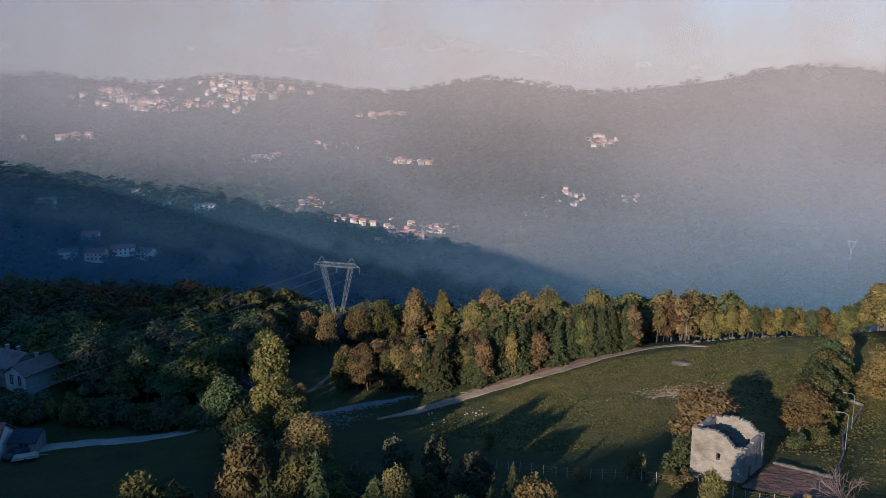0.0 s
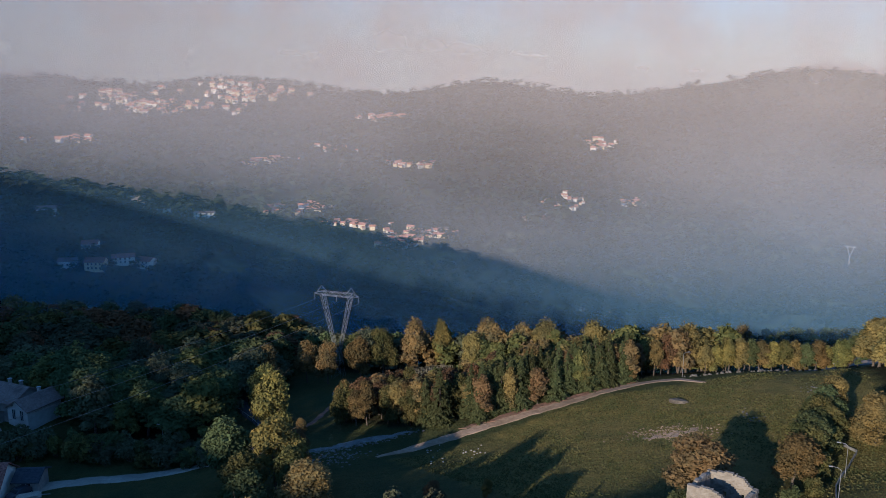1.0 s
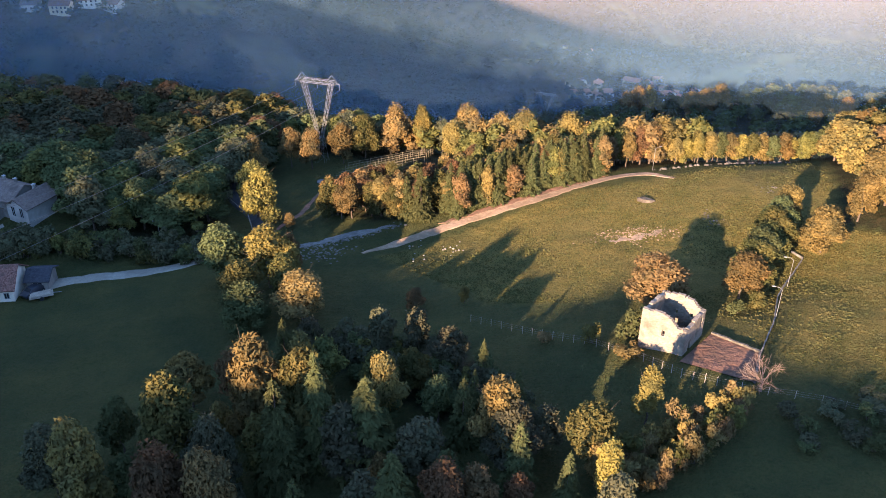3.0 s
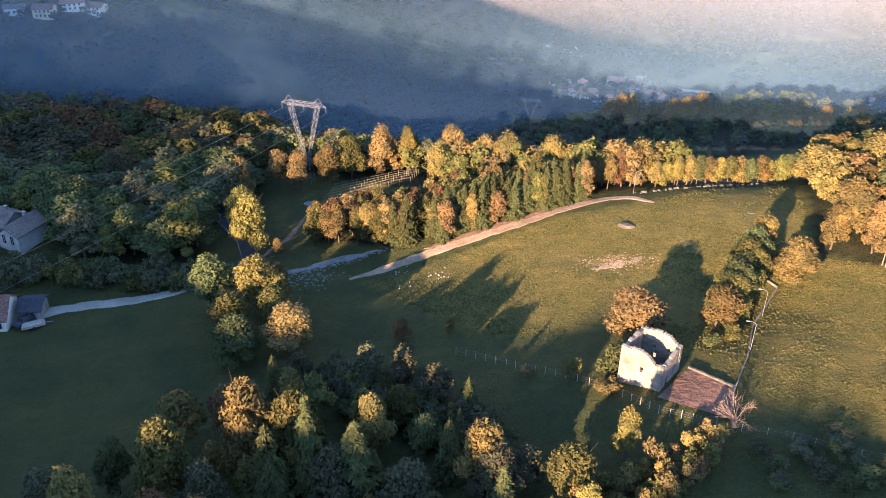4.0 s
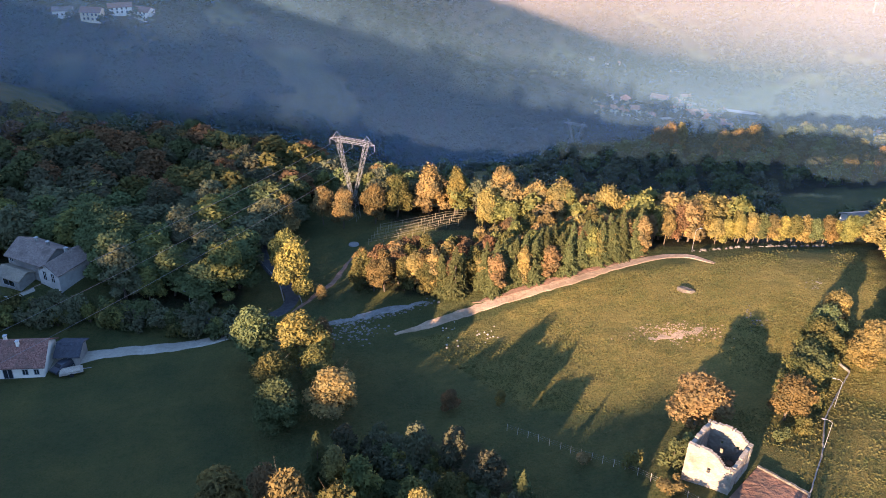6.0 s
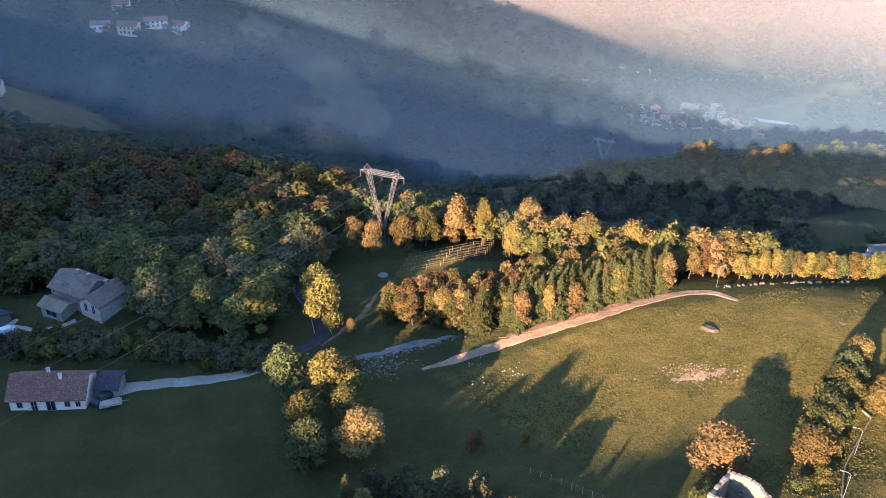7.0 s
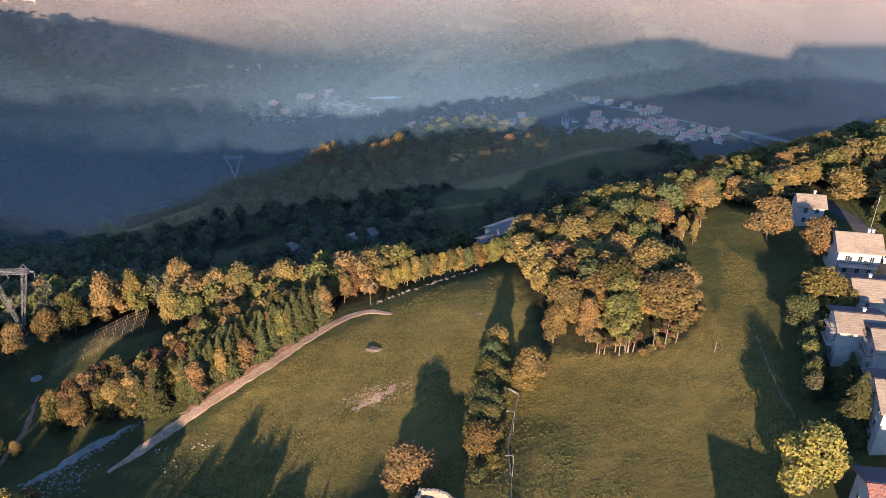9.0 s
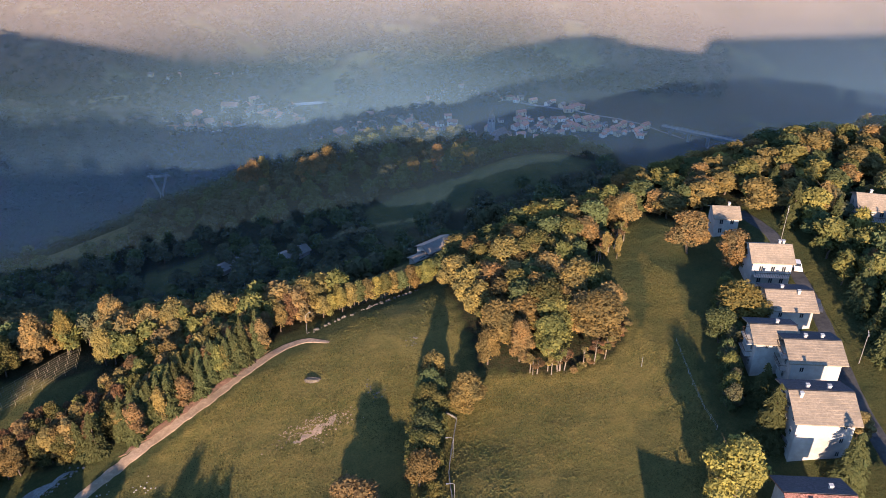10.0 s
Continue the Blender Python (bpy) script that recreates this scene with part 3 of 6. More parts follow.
def broadleaf_meshes(seed, colour, leaves, form):
    """Trunk and crown of a broadleaf tree 10 m high and about 7 m wide. form: round, tall or ragged."""
    rng = np.random.default_rng(seed)
    low = {"round": 0.9, "tall": 0.7, "ragged": 1.4}[form]
    wide = {"round": 3.5, "tall": 2.4, "ragged": 3.2}[form]
    lobes = [(0, 0, (10 + low) / 2, wide * 0.62, wide * 0.62, (10 - low) / 2 * 0.85)]
    for k in range({"round": 11, "tall": 10, "ragged": 13}[form]):
        a, z = rng.uniform(0, math.tau), rng.uniform(0.12, 0.9)
        reach = wide * (0.62 if form != "ragged" else 0.75) * math.sin(math.pi * min(0.93, z * 0.75 + 0.2)) * rng.uniform(0.7, 1.1)
        size = wide * rng.uniform(0.26, 0.46) * (0.8 if form == "ragged" else 1.0)
        lobes.append((math.cos(a) * reach, math.sin(a) * reach, low + (10 - low) * z * 0.9, size, size, size * rng.uniform(0.7, 0.95)))
    size = 0.21 if leaves > 5000 else 0.29 if leaves > 3000 else 0.40 if leaves > 1200 else 0.75
    crown = leaf_cloud(rng, leaves, lobes, size)
    return (mesh_of("trunk", *trunk_shape(rng, 10, 0.2, wide, low), BARK), mesh_of("crown", *crown, LEAF[colour]))


def spruce_meshes(seed, droop=0.35, levels=20, sprays=2600):
    """Trunk and needled boughs of a spruce 10 m high and about 4.4 m wide: drooping tiers of small sprays."""
    rng = np.random.default_rng(seed)
    tier = rng.integers(0, levels, sprays * 2)
    u = (tier + 0.5) / levels
    tier, u = tier[rng.uniform(size=sprays * 2) < (1 - u) ** 0.6 + 0.08][:sprays], None
    u = (tier + 0.5) / levels
    arms = rng.uniform(0, math.tau, (levels, 11))
    long = rng.uniform(0.7, 1.2, (levels, 11))
    k = rng.integers(0, 11, len(tier))
    n = len(tier)
    a = arms[tier, k] + rng.normal(size=n) * 0.16
    f = rng.uniform(0.12, 1.0, n) ** 0.6
    R = (2.2 * (1 - u) ** 0.75 + 0.1) * long[tier, k]
    d = np.stack([np.cos(a), np.sin(a), 0 * a], 1)
    q = np.stack([-np.sin(a), np.cos(a), 0 * a], 1)
    c = d * (R * f)[:, None]
    c[:, 2] = 0.6 + 9.2 * u + 0.12 * R * f - droop * R * f ** 1.7 + rng.normal(size=n) * 0.07
    side = rng.normal(size=n)
    out = d * 0.8 + q * (side * 0.6)[:, None] + np.array((0, 0, -0.45)) + rng.normal(size=(n, 3)) * 0.2
    out /= np.linalg.norm(out, axis=1)[:, None]
    wide = np.cross(out, d * 0.3 + np.array((0, 0, 1)) + rng.normal(size=(n, 3)) * 0.4)
    wide /= np.linalg.norm(wide, axis=1)[:, None]
    s = (0.42 * rng.uniform(0.7, 1.3, n) * (0.55 + 0.45 * (1 - u)))[:, None]
    v = np.stack([c - wide * s * 0.42 - out * s * 0.4, c + wide * s * 0.42 - out * s * 0.4, c + out * s], 1).reshape(-1, 3).tolist()
    faces = np.arange(3 * n).reshape(n, 3).tolist()
    o = len(v)
    v += [(0.1, 0, 9.3), (-0.08, 0.08, 9.3), (-0.05, -0.1, 9.3), (0, 0, 10.1)]
    faces += [(o, o + 1, o + 3), (o + 1, o + 2, o + 3), (o + 2, o, o + 3)]
    s = Shape().bar((0, 0, -0.4), (0, 0, 5), 0.17, 0.10, 6).bar((0, 0, 5), (0, 0, 9.6), 0.10, 0.02, 5)
    return mesh_of("trunk", *s.data, BARK), mesh_of("crown", v, faces, LEAF["needle"])


def shrub_meshes(seed, colour, leaves=900):
    """Stems and leaves of a shrub 3 m high and 3.4 m wide."""
    rng = np.random.default_rng(seed)
    lobes = [(rng.uniform(-0.9, 0.9), rng.uniform(-0.9, 0.9), rng.uniform(0.7, 2.2), *(rng.uniform(0.5, 0.95) for _ in range(3))) for _ in range(8)]
    s = Shape()
    for lb in lobes:
        s.bar((lb[0] * 0.15, lb[1] * 0.15, -0.3), lb[:3], 0.05, 0.02, 4)
    return mesh_of("stem", *s.data, BARK), mesh_of("foliage", *leaf_cloud(rng, leaves, lobes, 0.2), LEAF[colour])


def sapling_meshes(seed, colour):
    """A thin pale trunk 10 m high with a few leafy twigs near its top."""
    rng = np.random.default_rng(seed)
    s = Shape()
    a, b = Vector((0, 0, -0.3)), Vector((rng.uniform(-0.3, 0.3), rng.uniform(-0.3, 0.3), 5))
    s.bar(a, b, 0.16, 0.11, 6).bar(b, b + Vector((rng.uniform(-0.4, 0.4), rng.uniform(-0.4, 0.4), 4.4)), 0.11, 0.03, 5)
    lobes = []
    for k in range(7):
        e = b + Vector((rng.uniform(-1.1, 1.1), rng.uniform(-1.1, 1.1), rng.uniform(0.4, 4.4)))
        s.bar(b + Vector((0, 0, (e.z - 5) * 0.5)), e, 0.05, 0.015, 4)
        lobes.append((*e, 0.7, 0.7, 0.6))
    return mesh_of("trunk", *s.data, PALE_BARK), mesh_of("crown", *leaf_cloud(rng, 420, lobes, 0.24), LEAF[colour])


def bare_meshes(seed):
    """Trunk and twigs of a nearly leafless tree 5 m high."""
    rng = np.random.default_rng(seed)
    s, twigs = Shape(), Shape()
    s.bar((0, 0, -0.3), (0, 0, 1.3), 0.13, 0.10, 6)
    for k in range(9):
        a, up = rng.uniform(0, math.tau), rng.uniform(0.5, 1.2)
        d = Vector((math.cos(a), math.sin(a), up)).normalized()
        e = Vector((0, 0, 1.2)) + d * rng.uniform(1.2, 1.9)
        s.bar((0, 0, 1.2), e, 0.06, 0.035, 5)
        for j in range(9):
            g = (d + Vector(rng.normal(size=3)) * 0.5).normalized()
            e2 = e + g * rng.uniform(0.7, 1.6)
            twigs.bar(e - d * rng.uniform(0, 0.8), e2, 0.018, 0.009, 3)
            for _ in range(3):
                twigs.bar(e2 - g * rng.uniform(0, 0.5), e2 + Vector(rng.normal(size=3)) * 0.4, 0.014, 0.006, 3)
    return mesh_of("trunk", *s.data, TWIG_BARK), mesh_of("crown", *twigs.data, TWIG_BARK)


WORDS = {"yellow": "bright yellow autumn", "gold": "golden brown autumn", "orange": "orange autumn", "russet": "russet brown autumn",
         "olive": "yellowing olive green", "green": "dark green", "dark": "dull dark green", "dry": "dry straw-coloured"}
PROTO = {}


def plant(kind, x, y, h, w, turn=0.0, group=""):
    """Plants a tree of that kind, height and crown width. kind: (form, colour, variant)."""
    form, colour, variant = kind
    fine = form.endswith("+")
    shape = form.rstrip("+")
    base = {"spruce": (10, 4.4), "shrub": (3, 3.4), "bare": (5, 5), "sapling": (10, 3), "round": (10, 7), "tall": (10, 5), "ragged": (10, 7)}[shape]
    m = pose(x, y, gz(x, y), 0, 0, turn) @ Matrix.Diagonal((w / base[1], w / base[1], h / base[0], 1))
    if kind in PROTO:
        s = PROTO[kind].scale
        ob = copy_thing(PROTO[kind], m @ Matrix.Diagonal((1 / s.x, 1 / s.y, 1 / s.z, 1)))
    else:
        seed = sum(map(ord, form + colour)) * 7 + variant
        if shape == "spruce":
            name, label, names = "spruce_tree", "dark green spruce with drooping boughs on the slope", ("trunk", "crown")
            meshes = spruce_meshes(seed, 0.5 if fine else 0.3, levels=22 if fine else 20, sprays=6000 if fine else 3200)
        elif shape == "shrub":
            name, label, names = "shrub", WORDS[colour] + " shrub growing in the rough grass", ("stem", "foliage")
            meshes = shrub_meshes(seed, colour)
        elif shape == "sapling":
            name, label, names = "sapling", "slender pale-barked young tree with thin " + WORDS[colour] + " leaves", ("trunk", "crown")
            meshes = sapling_meshes(seed, colour)
        elif shape == "bare":
            name, label, names = "bare_tree", "small leafless tree with pale twigs by the fence", ("trunk", "crown")
            meshes = bare_meshes(seed)
        else:
            name, label, names = "broadleaf_tree", "broadleaf tree with " + WORDS[colour] + " leaves", ("trunk", "crown")
            meshes = broadleaf_meshes(seed, colour, 7000 if fine else 3600, shape)
        ob = thing(name, m, label, "shrub" if shape == "shrub" else "tree", group)
        for n, me in zip(names, meshes):
            part(n, me, None, ob)
        PROTO[kind] = ob
    if group:
        ob["group"] = group
    return ob


def plant_rows(rows, group):
    for i, (form, colour, x, y, h, w) in enumerate(rows):
        plant((form, colour, i % 2), x, y, h, w, (i * 67) % 360, group)


def fill_wood(seed, polygon, count, gap, colours, h_lo, h_hi, group, form_mix=("round", "tall", "ragged"), keep=None, wide=1.0):
    """Trees at random places in a plan polygon, no two nearer than gap."""
    rng = np.random.default_rng(seed)
    xs, ys = [p[0] for p in polygon], [p[1] for p in polygon]
    done = []
    for _ in range(count * 25):
        if len(done) >= count:
            break
        x, y = rng.uniform(min(xs), max(xs)), rng.uniform(min(ys), max(ys))
        if not inside(x, y, polygon) or any((x - a) ** 2 + (y - b) ** 2 < gap * gap for a, b in done) or (keep and not keep(x, y)):
            continue
        done.append((x, y))
        form, colour = form_mix[rng.integers(len(form_mix))], colours[rng.integers(len(colours))]
        h = rng.uniform(h_lo, h_hi)
        if form.startswith("spruce"):
            plant((form, "needle", int(rng.integers(3))), x, y, h, h * rng.uniform(0.32, 0.42), rng.uniform(0, 360), group)
        else:
            plant((form, colour, int(rng.integers(3))), x, y, h, h * wide * rng.uniform(0.55, 0.8), rng.uniform(0, 360), group)


def joined_wood(name, label, places, leaves, colours, seed, spruces=0.0):
    """Woods nobody could count, joined in one mesh; places: rows of (x, y, height, width)."""
    rng = np.random.default_rng(seed)
    V, F, M, off = [], [], [], 0
    kinds = []
    for k, c in enumerate(colours):
        for form in ("round", "ragged"):
            t, crown = broadleaf_meshes(seed + 13 * k + len(form), c, leaves, form)
            kinds.append((t, crown, 1 + sorted(LEAF).index(c), 10.0, 7.0))
    sp = spruce_meshes(seed, 0.35, 18, 1500)
    for x, y, h, w in places:
        spruce = rng.uniform() < spruces
        t, crown, mi, H, W = (sp[0], sp[1], 1 + sorted(LEAF).index("needle"), 10.0, 4.4) if spruce else kinds[rng.integers(len(kinds))]
        a = rng.uniform(0, math.tau)
        ca, sa = math.cos(a), math.sin(a)
        k = np.array((w / W * (0.6 if spruce else 1), w / W * (0.6 if spruce else 1), h / H))
        for me, mat_index in ((t, 0), (crown, mi)):
            co = np.empty(len(me.vertices) * 3, np.float32)
            me.vertices.foreach_get("co", co)
            co = co.reshape(-1, 3) * k
            co = np.stack([co[:, 0] * ca - co[:, 1] * sa + x, co[:, 0] * sa + co[:, 1] * ca + y, co[:, 2] + gz(x, y)], 1)
            fs = [tuple(off + i for i in p.vertices) for p in me.polygons]
            V.append(co)
            F += fs
            M += [mat_index] * len(fs)
            off += len(co)
    me = bpy.data.meshes.new(name)
    me.from_pydata(np.concatenate(V).tolist(), [], F)
    for m in [BARK] + [LEAF[c] for c in sorted(LEAF)]:
        me.materials.append(m)
    me.polygons.foreach_set("material_index", M)
    me.update()
    tagged(new(name, me), label, "woods", kind="stuff")


def scatter(seed, polygon, count, gap, h_lo, h_hi, keep=None, wide=1.0):
    rng = np.random.default_rng(seed)
    xs, ys = [p[0] for p in polygon], [p[1] for p in polygon]
    done = []
    for _ in range(count * 25):
        if len(done) >= count:
            break
        x, y = rng.uniform(min(xs), max(xs)), rng.uniform(min(ys), max(ys))
        if not inside(x, y, polygon) or any((x - q[0]) ** 2 + (y - q[1]) ** 2 < gap * gap for q in done) or (keep and not keep(x, y)):
            continue
        h = rng.uniform(h_lo, h_hi)
        done.append((x, y, h, h * wide * rng.uniform(0.72, 1.0)))
    return done


# by the meadow, the roofless house and the hedge
plant_rows((("round+", "russet", 32.8, 101.5, 9.0, 10.2), ("round+", "gold", 45.4, 102.3, 8.2, 7.6), ("round+", "olive", 48.4, 106.2, 8.6, 7.6), ("round+", "green", 50.2, 110.0, 8.8, 7.8),
            ("round+", "olive", 52.6, 113.4, 8.4, 7.6), ("round+", "olive", 55.0, 117.0, 9.0, 7.6), ("round+", "green", 57.4, 121.0, 8.2, 7.0), ("round+", "gold", 60.2, 125.0, 8.2, 6.6),
            ("round+", "gold", 62.6, 115.4, 8.6, 8.4), ("shrub", "olive", 46.6, 99.0, 2.6, 3.4), ("shrub", "green", 43.2, 97.0, 2.4, 3.0)), "hedge trees in the meadow")
plant_rows((("round+", "orange", -1.2, 109.6, 4.0, 3.6), ("round+", "yellow", 6.3, 109.5, 3.2, 2.2), ("shrub", "olive", 22.4, 92.0, 3.4, 3.0), ("shrub", "green", 27.2, 91.6, 4.2, 4.6),
            ("shrub", "gold", 25.8, 86.9, 2.6, 4.0), ("shrub", "green", 30.2, 93.6, 3.4, 4.0), ("shrub", "dry", 16.5, 95.0, 2.0, 2.6)), "bushes by the fence")
plant_rows((("round+", "yellow", -31.4, 150.6, 13.0, 9.4), ("round+", "olive", -33.4, 155.0, 13.5, 8.0), ("round+", "green", -34.0, 125.6, 12.0, 10.4), ("round+", "yellow", -25.6, 122.6, 12.5, 11.0), ("round+", "orange", -18.6, 109.8, 9.2, 10.4),
            ("round+", "olive", -22.4, 117.4, 9.0, 8.0), ("round+", "green", -26.6, 107.5, 9.5, 9.0), ("round+", "olive", -28.6, 114.5, 10.0, 8.6), ("round+", "russet", -22.6, 127.0, 9.6, 4.4),
            ("tall+", "olive", -18.2, 153.2, 8.6, 6.0), ("round", "orange", -26.0, 148.2, 3.4, 3.0)), "trees by the lane")
# the slope below the camera
plant_rows((("ragged+", "olive", -28.2, 73.0, 17.1, 9.6), ("ragged+", "gold", -19.6, 78.6, 17.5, 10.0), ("ragged+", "olive", -13.6, 78.0, 15.8, 9.0), ("spruce+", "needle", -15.9, 71.4, 15.4, 6.0), ("spruce+", "needle", -12.0, 75.2, 16.1, 5.4), ("spruce+", "needle", -6.2, 72.5, 13.9, 7.4), ("ragged+", "gold", 8.0, 71.6, 12.5, 7.4), ("round+", "olive", 18.0, 68.8, 9.4, 8.0), ("ragged+", "gold", -4.6, 80.0, 11.7, 6.0), ("ragged+", "gold", -36.0, 66.5, 17.0, 8.2), ("round+", "russet", -26.4, 62.5, 16.2, 8.0), ("round+", "orange", -21.6, 62.0, 15.1, 7.0), ("ragged+", "dark", -22.4, 68.0, 14.5, 7.0),
            ("tall+", "yellow", 25.3, 74.5, 8.8, 4.0), ("spruce+", "needle", -3.0, 60.0, 13.0, 6.6), ("tall+", "yellow", 18.4, 62.0, 10.5, 4.4)), "trees on the slope below")
plant_rows((("ragged+", "russet", 2.0, 60.0, 12.0, 7.0), ("ragged+", "dark", 9.6, 70.0, 10.0, 8.0), ("ragged", "dark", -9.0, 72.0, 11.0, 8.0), ("ragged", "dark", 0.0, 70.0, 9.0, 8.0),
            ("ragged", "dark", -27.0, 74.0, 11.0, 8.0), ("ragged+", "dark", -42.0, 72.0, 12.0, 8.0), ("ragged+", "green", -48.0, 62.0, 13.0, 8.0), ("bare", "dry", 39.4, 77.6, 5.2, 5.6)), "trees on the slope below")
rng = np.random.default_rng(11)
for i in range(75):
    u, v = rng.uniform(0, 1), rng.uniform(0, 1)
    x, y = -14 + 22 * u + 6 * v, 102 - 14 * u - 12 * v + rng.uniform(-3, 3)
    plant(("shrub", ("dark", "dark", "green", "olive")[i % 4], i % 3), x, y, rng.uniform(2.4, 4.6), rng.uniform(3, 4.6), rng.uniform(0, 360), "brush on the slope")
for i in range(46):
    u = rng.uniform(0, 1)
    x, y = 20 + 15 * u + rng.uniform(-2, 2), 66 + 9 * u + rng.uniform(-4, 3)
    plant(("shrub", ("dry", "gold", "olive", "dry")[i % 4], i % 3), x, y, rng.uniform(2.2, 4.4), rng.uniform(2.2, 3.4), rng.uniform(0, 360), "brush by the fence")
for i in range(22):
    plant(("shrub", ("dark", "green")[i % 2], i % 3), rng.uniform(40, 58), rng.uniform(66, 75), rng.uniform(1.2, 2.6), rng.uniform(2.2, 3.6), rng.uniform(0, 360), "brush by the fence")

fill_wood(91, ((-40, 82), (-26, 94), (-14, 102), (0, 98), (10, 86), (22, 70), (20, 52), (-44, 52)), 64, 3.6, ("dark", "olive", "dark", "gold", "green", "russet"), 6.0, 10.0, "trees on the slope below", ("ragged", "ragged", "spruce", "round"))

# the belt of trees behind the track: spruces in front, autumn trees behind
rng = np.random.default_rng(5)
edge_line = np.array(TRACK[2:6])
for i in range(66):
    u = i / 65 * 3
    k = min(2, int(u))
    p = edge_line[k] + (edge_line[k + 1] - edge_line[k]) * (u - k)
    off = rng.uniform(2.2, 6.0)
    x, y = p[0] - 0.3 * off - 1.5, p[1] + 0.95 * off
    if i % 5 in (0, 1, 3):
        plant(("spruce", "needle", i % 3), x, y, rng.uniform(8.0, 11.0), rng.uniform(3.6, 4.8), rng.uniform(0, 360), "belt of trees behind the track")
    else:
        plant((("tall", "ragged")[i % 2], ("gold", "olive", "russet", "olive")[i % 4], i % 3), x, y, rng.uniform(6.5, 9.5), rng.uniform(4.0, 5.6), rng.uniform(0, 360), "belt of trees behind the track")
plant_rows((("round+", "gold", 50.3, 168, 11.6, 9.5), ("round+", "gold", 31.6, 172, 13, 9.0), ("round+", "gold", 22.2, 176, 13.4, 9.0), ("round+", "orange", 17.4, 178, 12.9, 8.0),
            ("round+", "orange", 10.6, 190, 14.4, 9.5), ("round+", "gold", 6.6, 177, 11, 7.0), ("tall+", "yellow", -0.2, 190, 13.3, 5.6), ("tall+", "orange", -6.3, 191, 13.6, 8.6),
            ("round+", "olive", -13.6, 188, 11.7, 8.0), ("round+", "gold", -18.5, 184, 10.8, 7.4), ("round+", "orange", -25.5, 182, 11, 6.6), ("round+", "orange", -30.4, 184, 10.8, 6.6)), "belt of trees behind the track")
plant_rows((("round+", "orange", -37.4, 175, 13.0, 7.0), ("tall+", "yellow", 57.4, 163.5, 7.2, 4.0), ("round+", "gold", 61.0, 165.0, 6.6, 5.0), ("tall+", "yellow", 67.1, 166, 6.4, 4.6), ("round+", "gold", 73.1, 167, 6.0, 4.6),
            ("round+", "olive", 77.9, 167.5, 6.4, 5.0), ("tall+", "olive", 81.7, 166, 6.8, 4.6), ("spruce", "needle", -0.3, 147.6, 11.2, 4.6), ("spruce", "needle", -3.0, 149.0, 9.0, 4.2)), "belt of trees behind the track")
joined_wood("corner_woods", "golden brown thicket at the corner of the belt", scatter(24, ((-20, 150.5), (-4, 149.0), (6, 151.0), (6, 158), (-4, 159), (-18, 158)), 54, 1.9, 6.4, 9.2, None, 0.75), 3600, ("olive", "russet", "gold", "olive"), 240)
rng = np.random.default_rng(25)
for i in range(15):
    plant((("round", "tall")[i % 2], ("gold", "yellow", "olive", "gold", "green")[i % 5], i % 3), 53 + 2.3 * i, 164.4 + 0.16 * i + rng.uniform(-0.6, 0.8), rng.uniform(6.0, 7.8), rng.uniform(4.2, 5.6), 50 * i, "trees along the old wall")
fill_wood(21, ((-19, 152), (-6, 150), (4, 150), (20, 156), (36, 162), (48, 165), (46, 170), (26, 168), (8, 164), (-8, 158)), 70, 2.3, ("olive", "russet", "gold", "olive", "orange"), 6.5, 9.5, "belt of trees behind the track", ("tall", "round", "ragged"), lambda x, y: not inside(x, y, PADDOCK_VIEW))
joined_wood("belt_woods", "golden autumn wood behind the belt of trees", scatter(22, ((6, 174), (28, 168), (48, 166), (60, 168), (52, 176), (26, 182), (10, 192)), 46, 3.4, 8.0, 11.5), 2200, ("gold", "orange", "olive", "russet"), 220)
joined_wood("brow_woods", "dusky wood on the brow below the pylon", scatter(23, ((-36, 200), (-14, 190), (6, 191), (18, 188), (8, 206), (-34, 218)), 40, 3.8, 8.0, 11.0), 1700, ("dark", "olive", "green", "russet"), 230)

# the dark wood on the left
joined_wood("left_woods", "dense dusky autumn wood on the shaded slope", scatter(31, LEFT_WOOD, 300, 4.0, 9.0, 14.5, lambda x, y: y > 182 or x < -98, 1.1), 2300, ("dark", "green", "olive", "dark", "russet", "green", "olive"), 310)
plant_rows((("round+", "orange", -74.7, 225, 13.2, 9.0), ("round", "gold", -66.0, 222, 12.0, 8.0), ("round", "gold", -92.0, 224, 11.0, 7.0), ("ragged+", "dark", -55.4, 160, 12.3, 11.0),
            ("ragged+", "dark", -65.9, 180, 14.1, 12.0), ("ragged+", "olive", -50.0, 168, 11.0, 8.0), ("round+", "dark", -46.0, 160, 9.5, 8.0)), "wood on the left slope")
joined_wood("lane_woods", "dense dull green and russet wood beside the lane", scatter(32, ((-98, 184), (-36, 184), (-44, 165), (-41, 147), (-64, 144), (-68, 156), (-88, 161), (-98, 160)), 120, 4.1, 8.0, 13.5, None, 1.15), 4600, ("dark", "green", "olive", "green", "dark", "olive", "green"), 320)
rng = np.random.default_rng(6)
for i in range(64):
    u = rng.uniform(0, 1)
    plant(("shrub", ("dark", "green", "dark", "olive")[i % 4], i % 3), -92 + 54 * u, 136.2 + 2.2 * rng.uniform(-1, 1) + 2.5 * math.sin(3 * u), rng.uniform(3.0, 5.4), rng.uniform(3.6, 5.6), rng.uniform(0, 360), "hedge above the farmhouse")

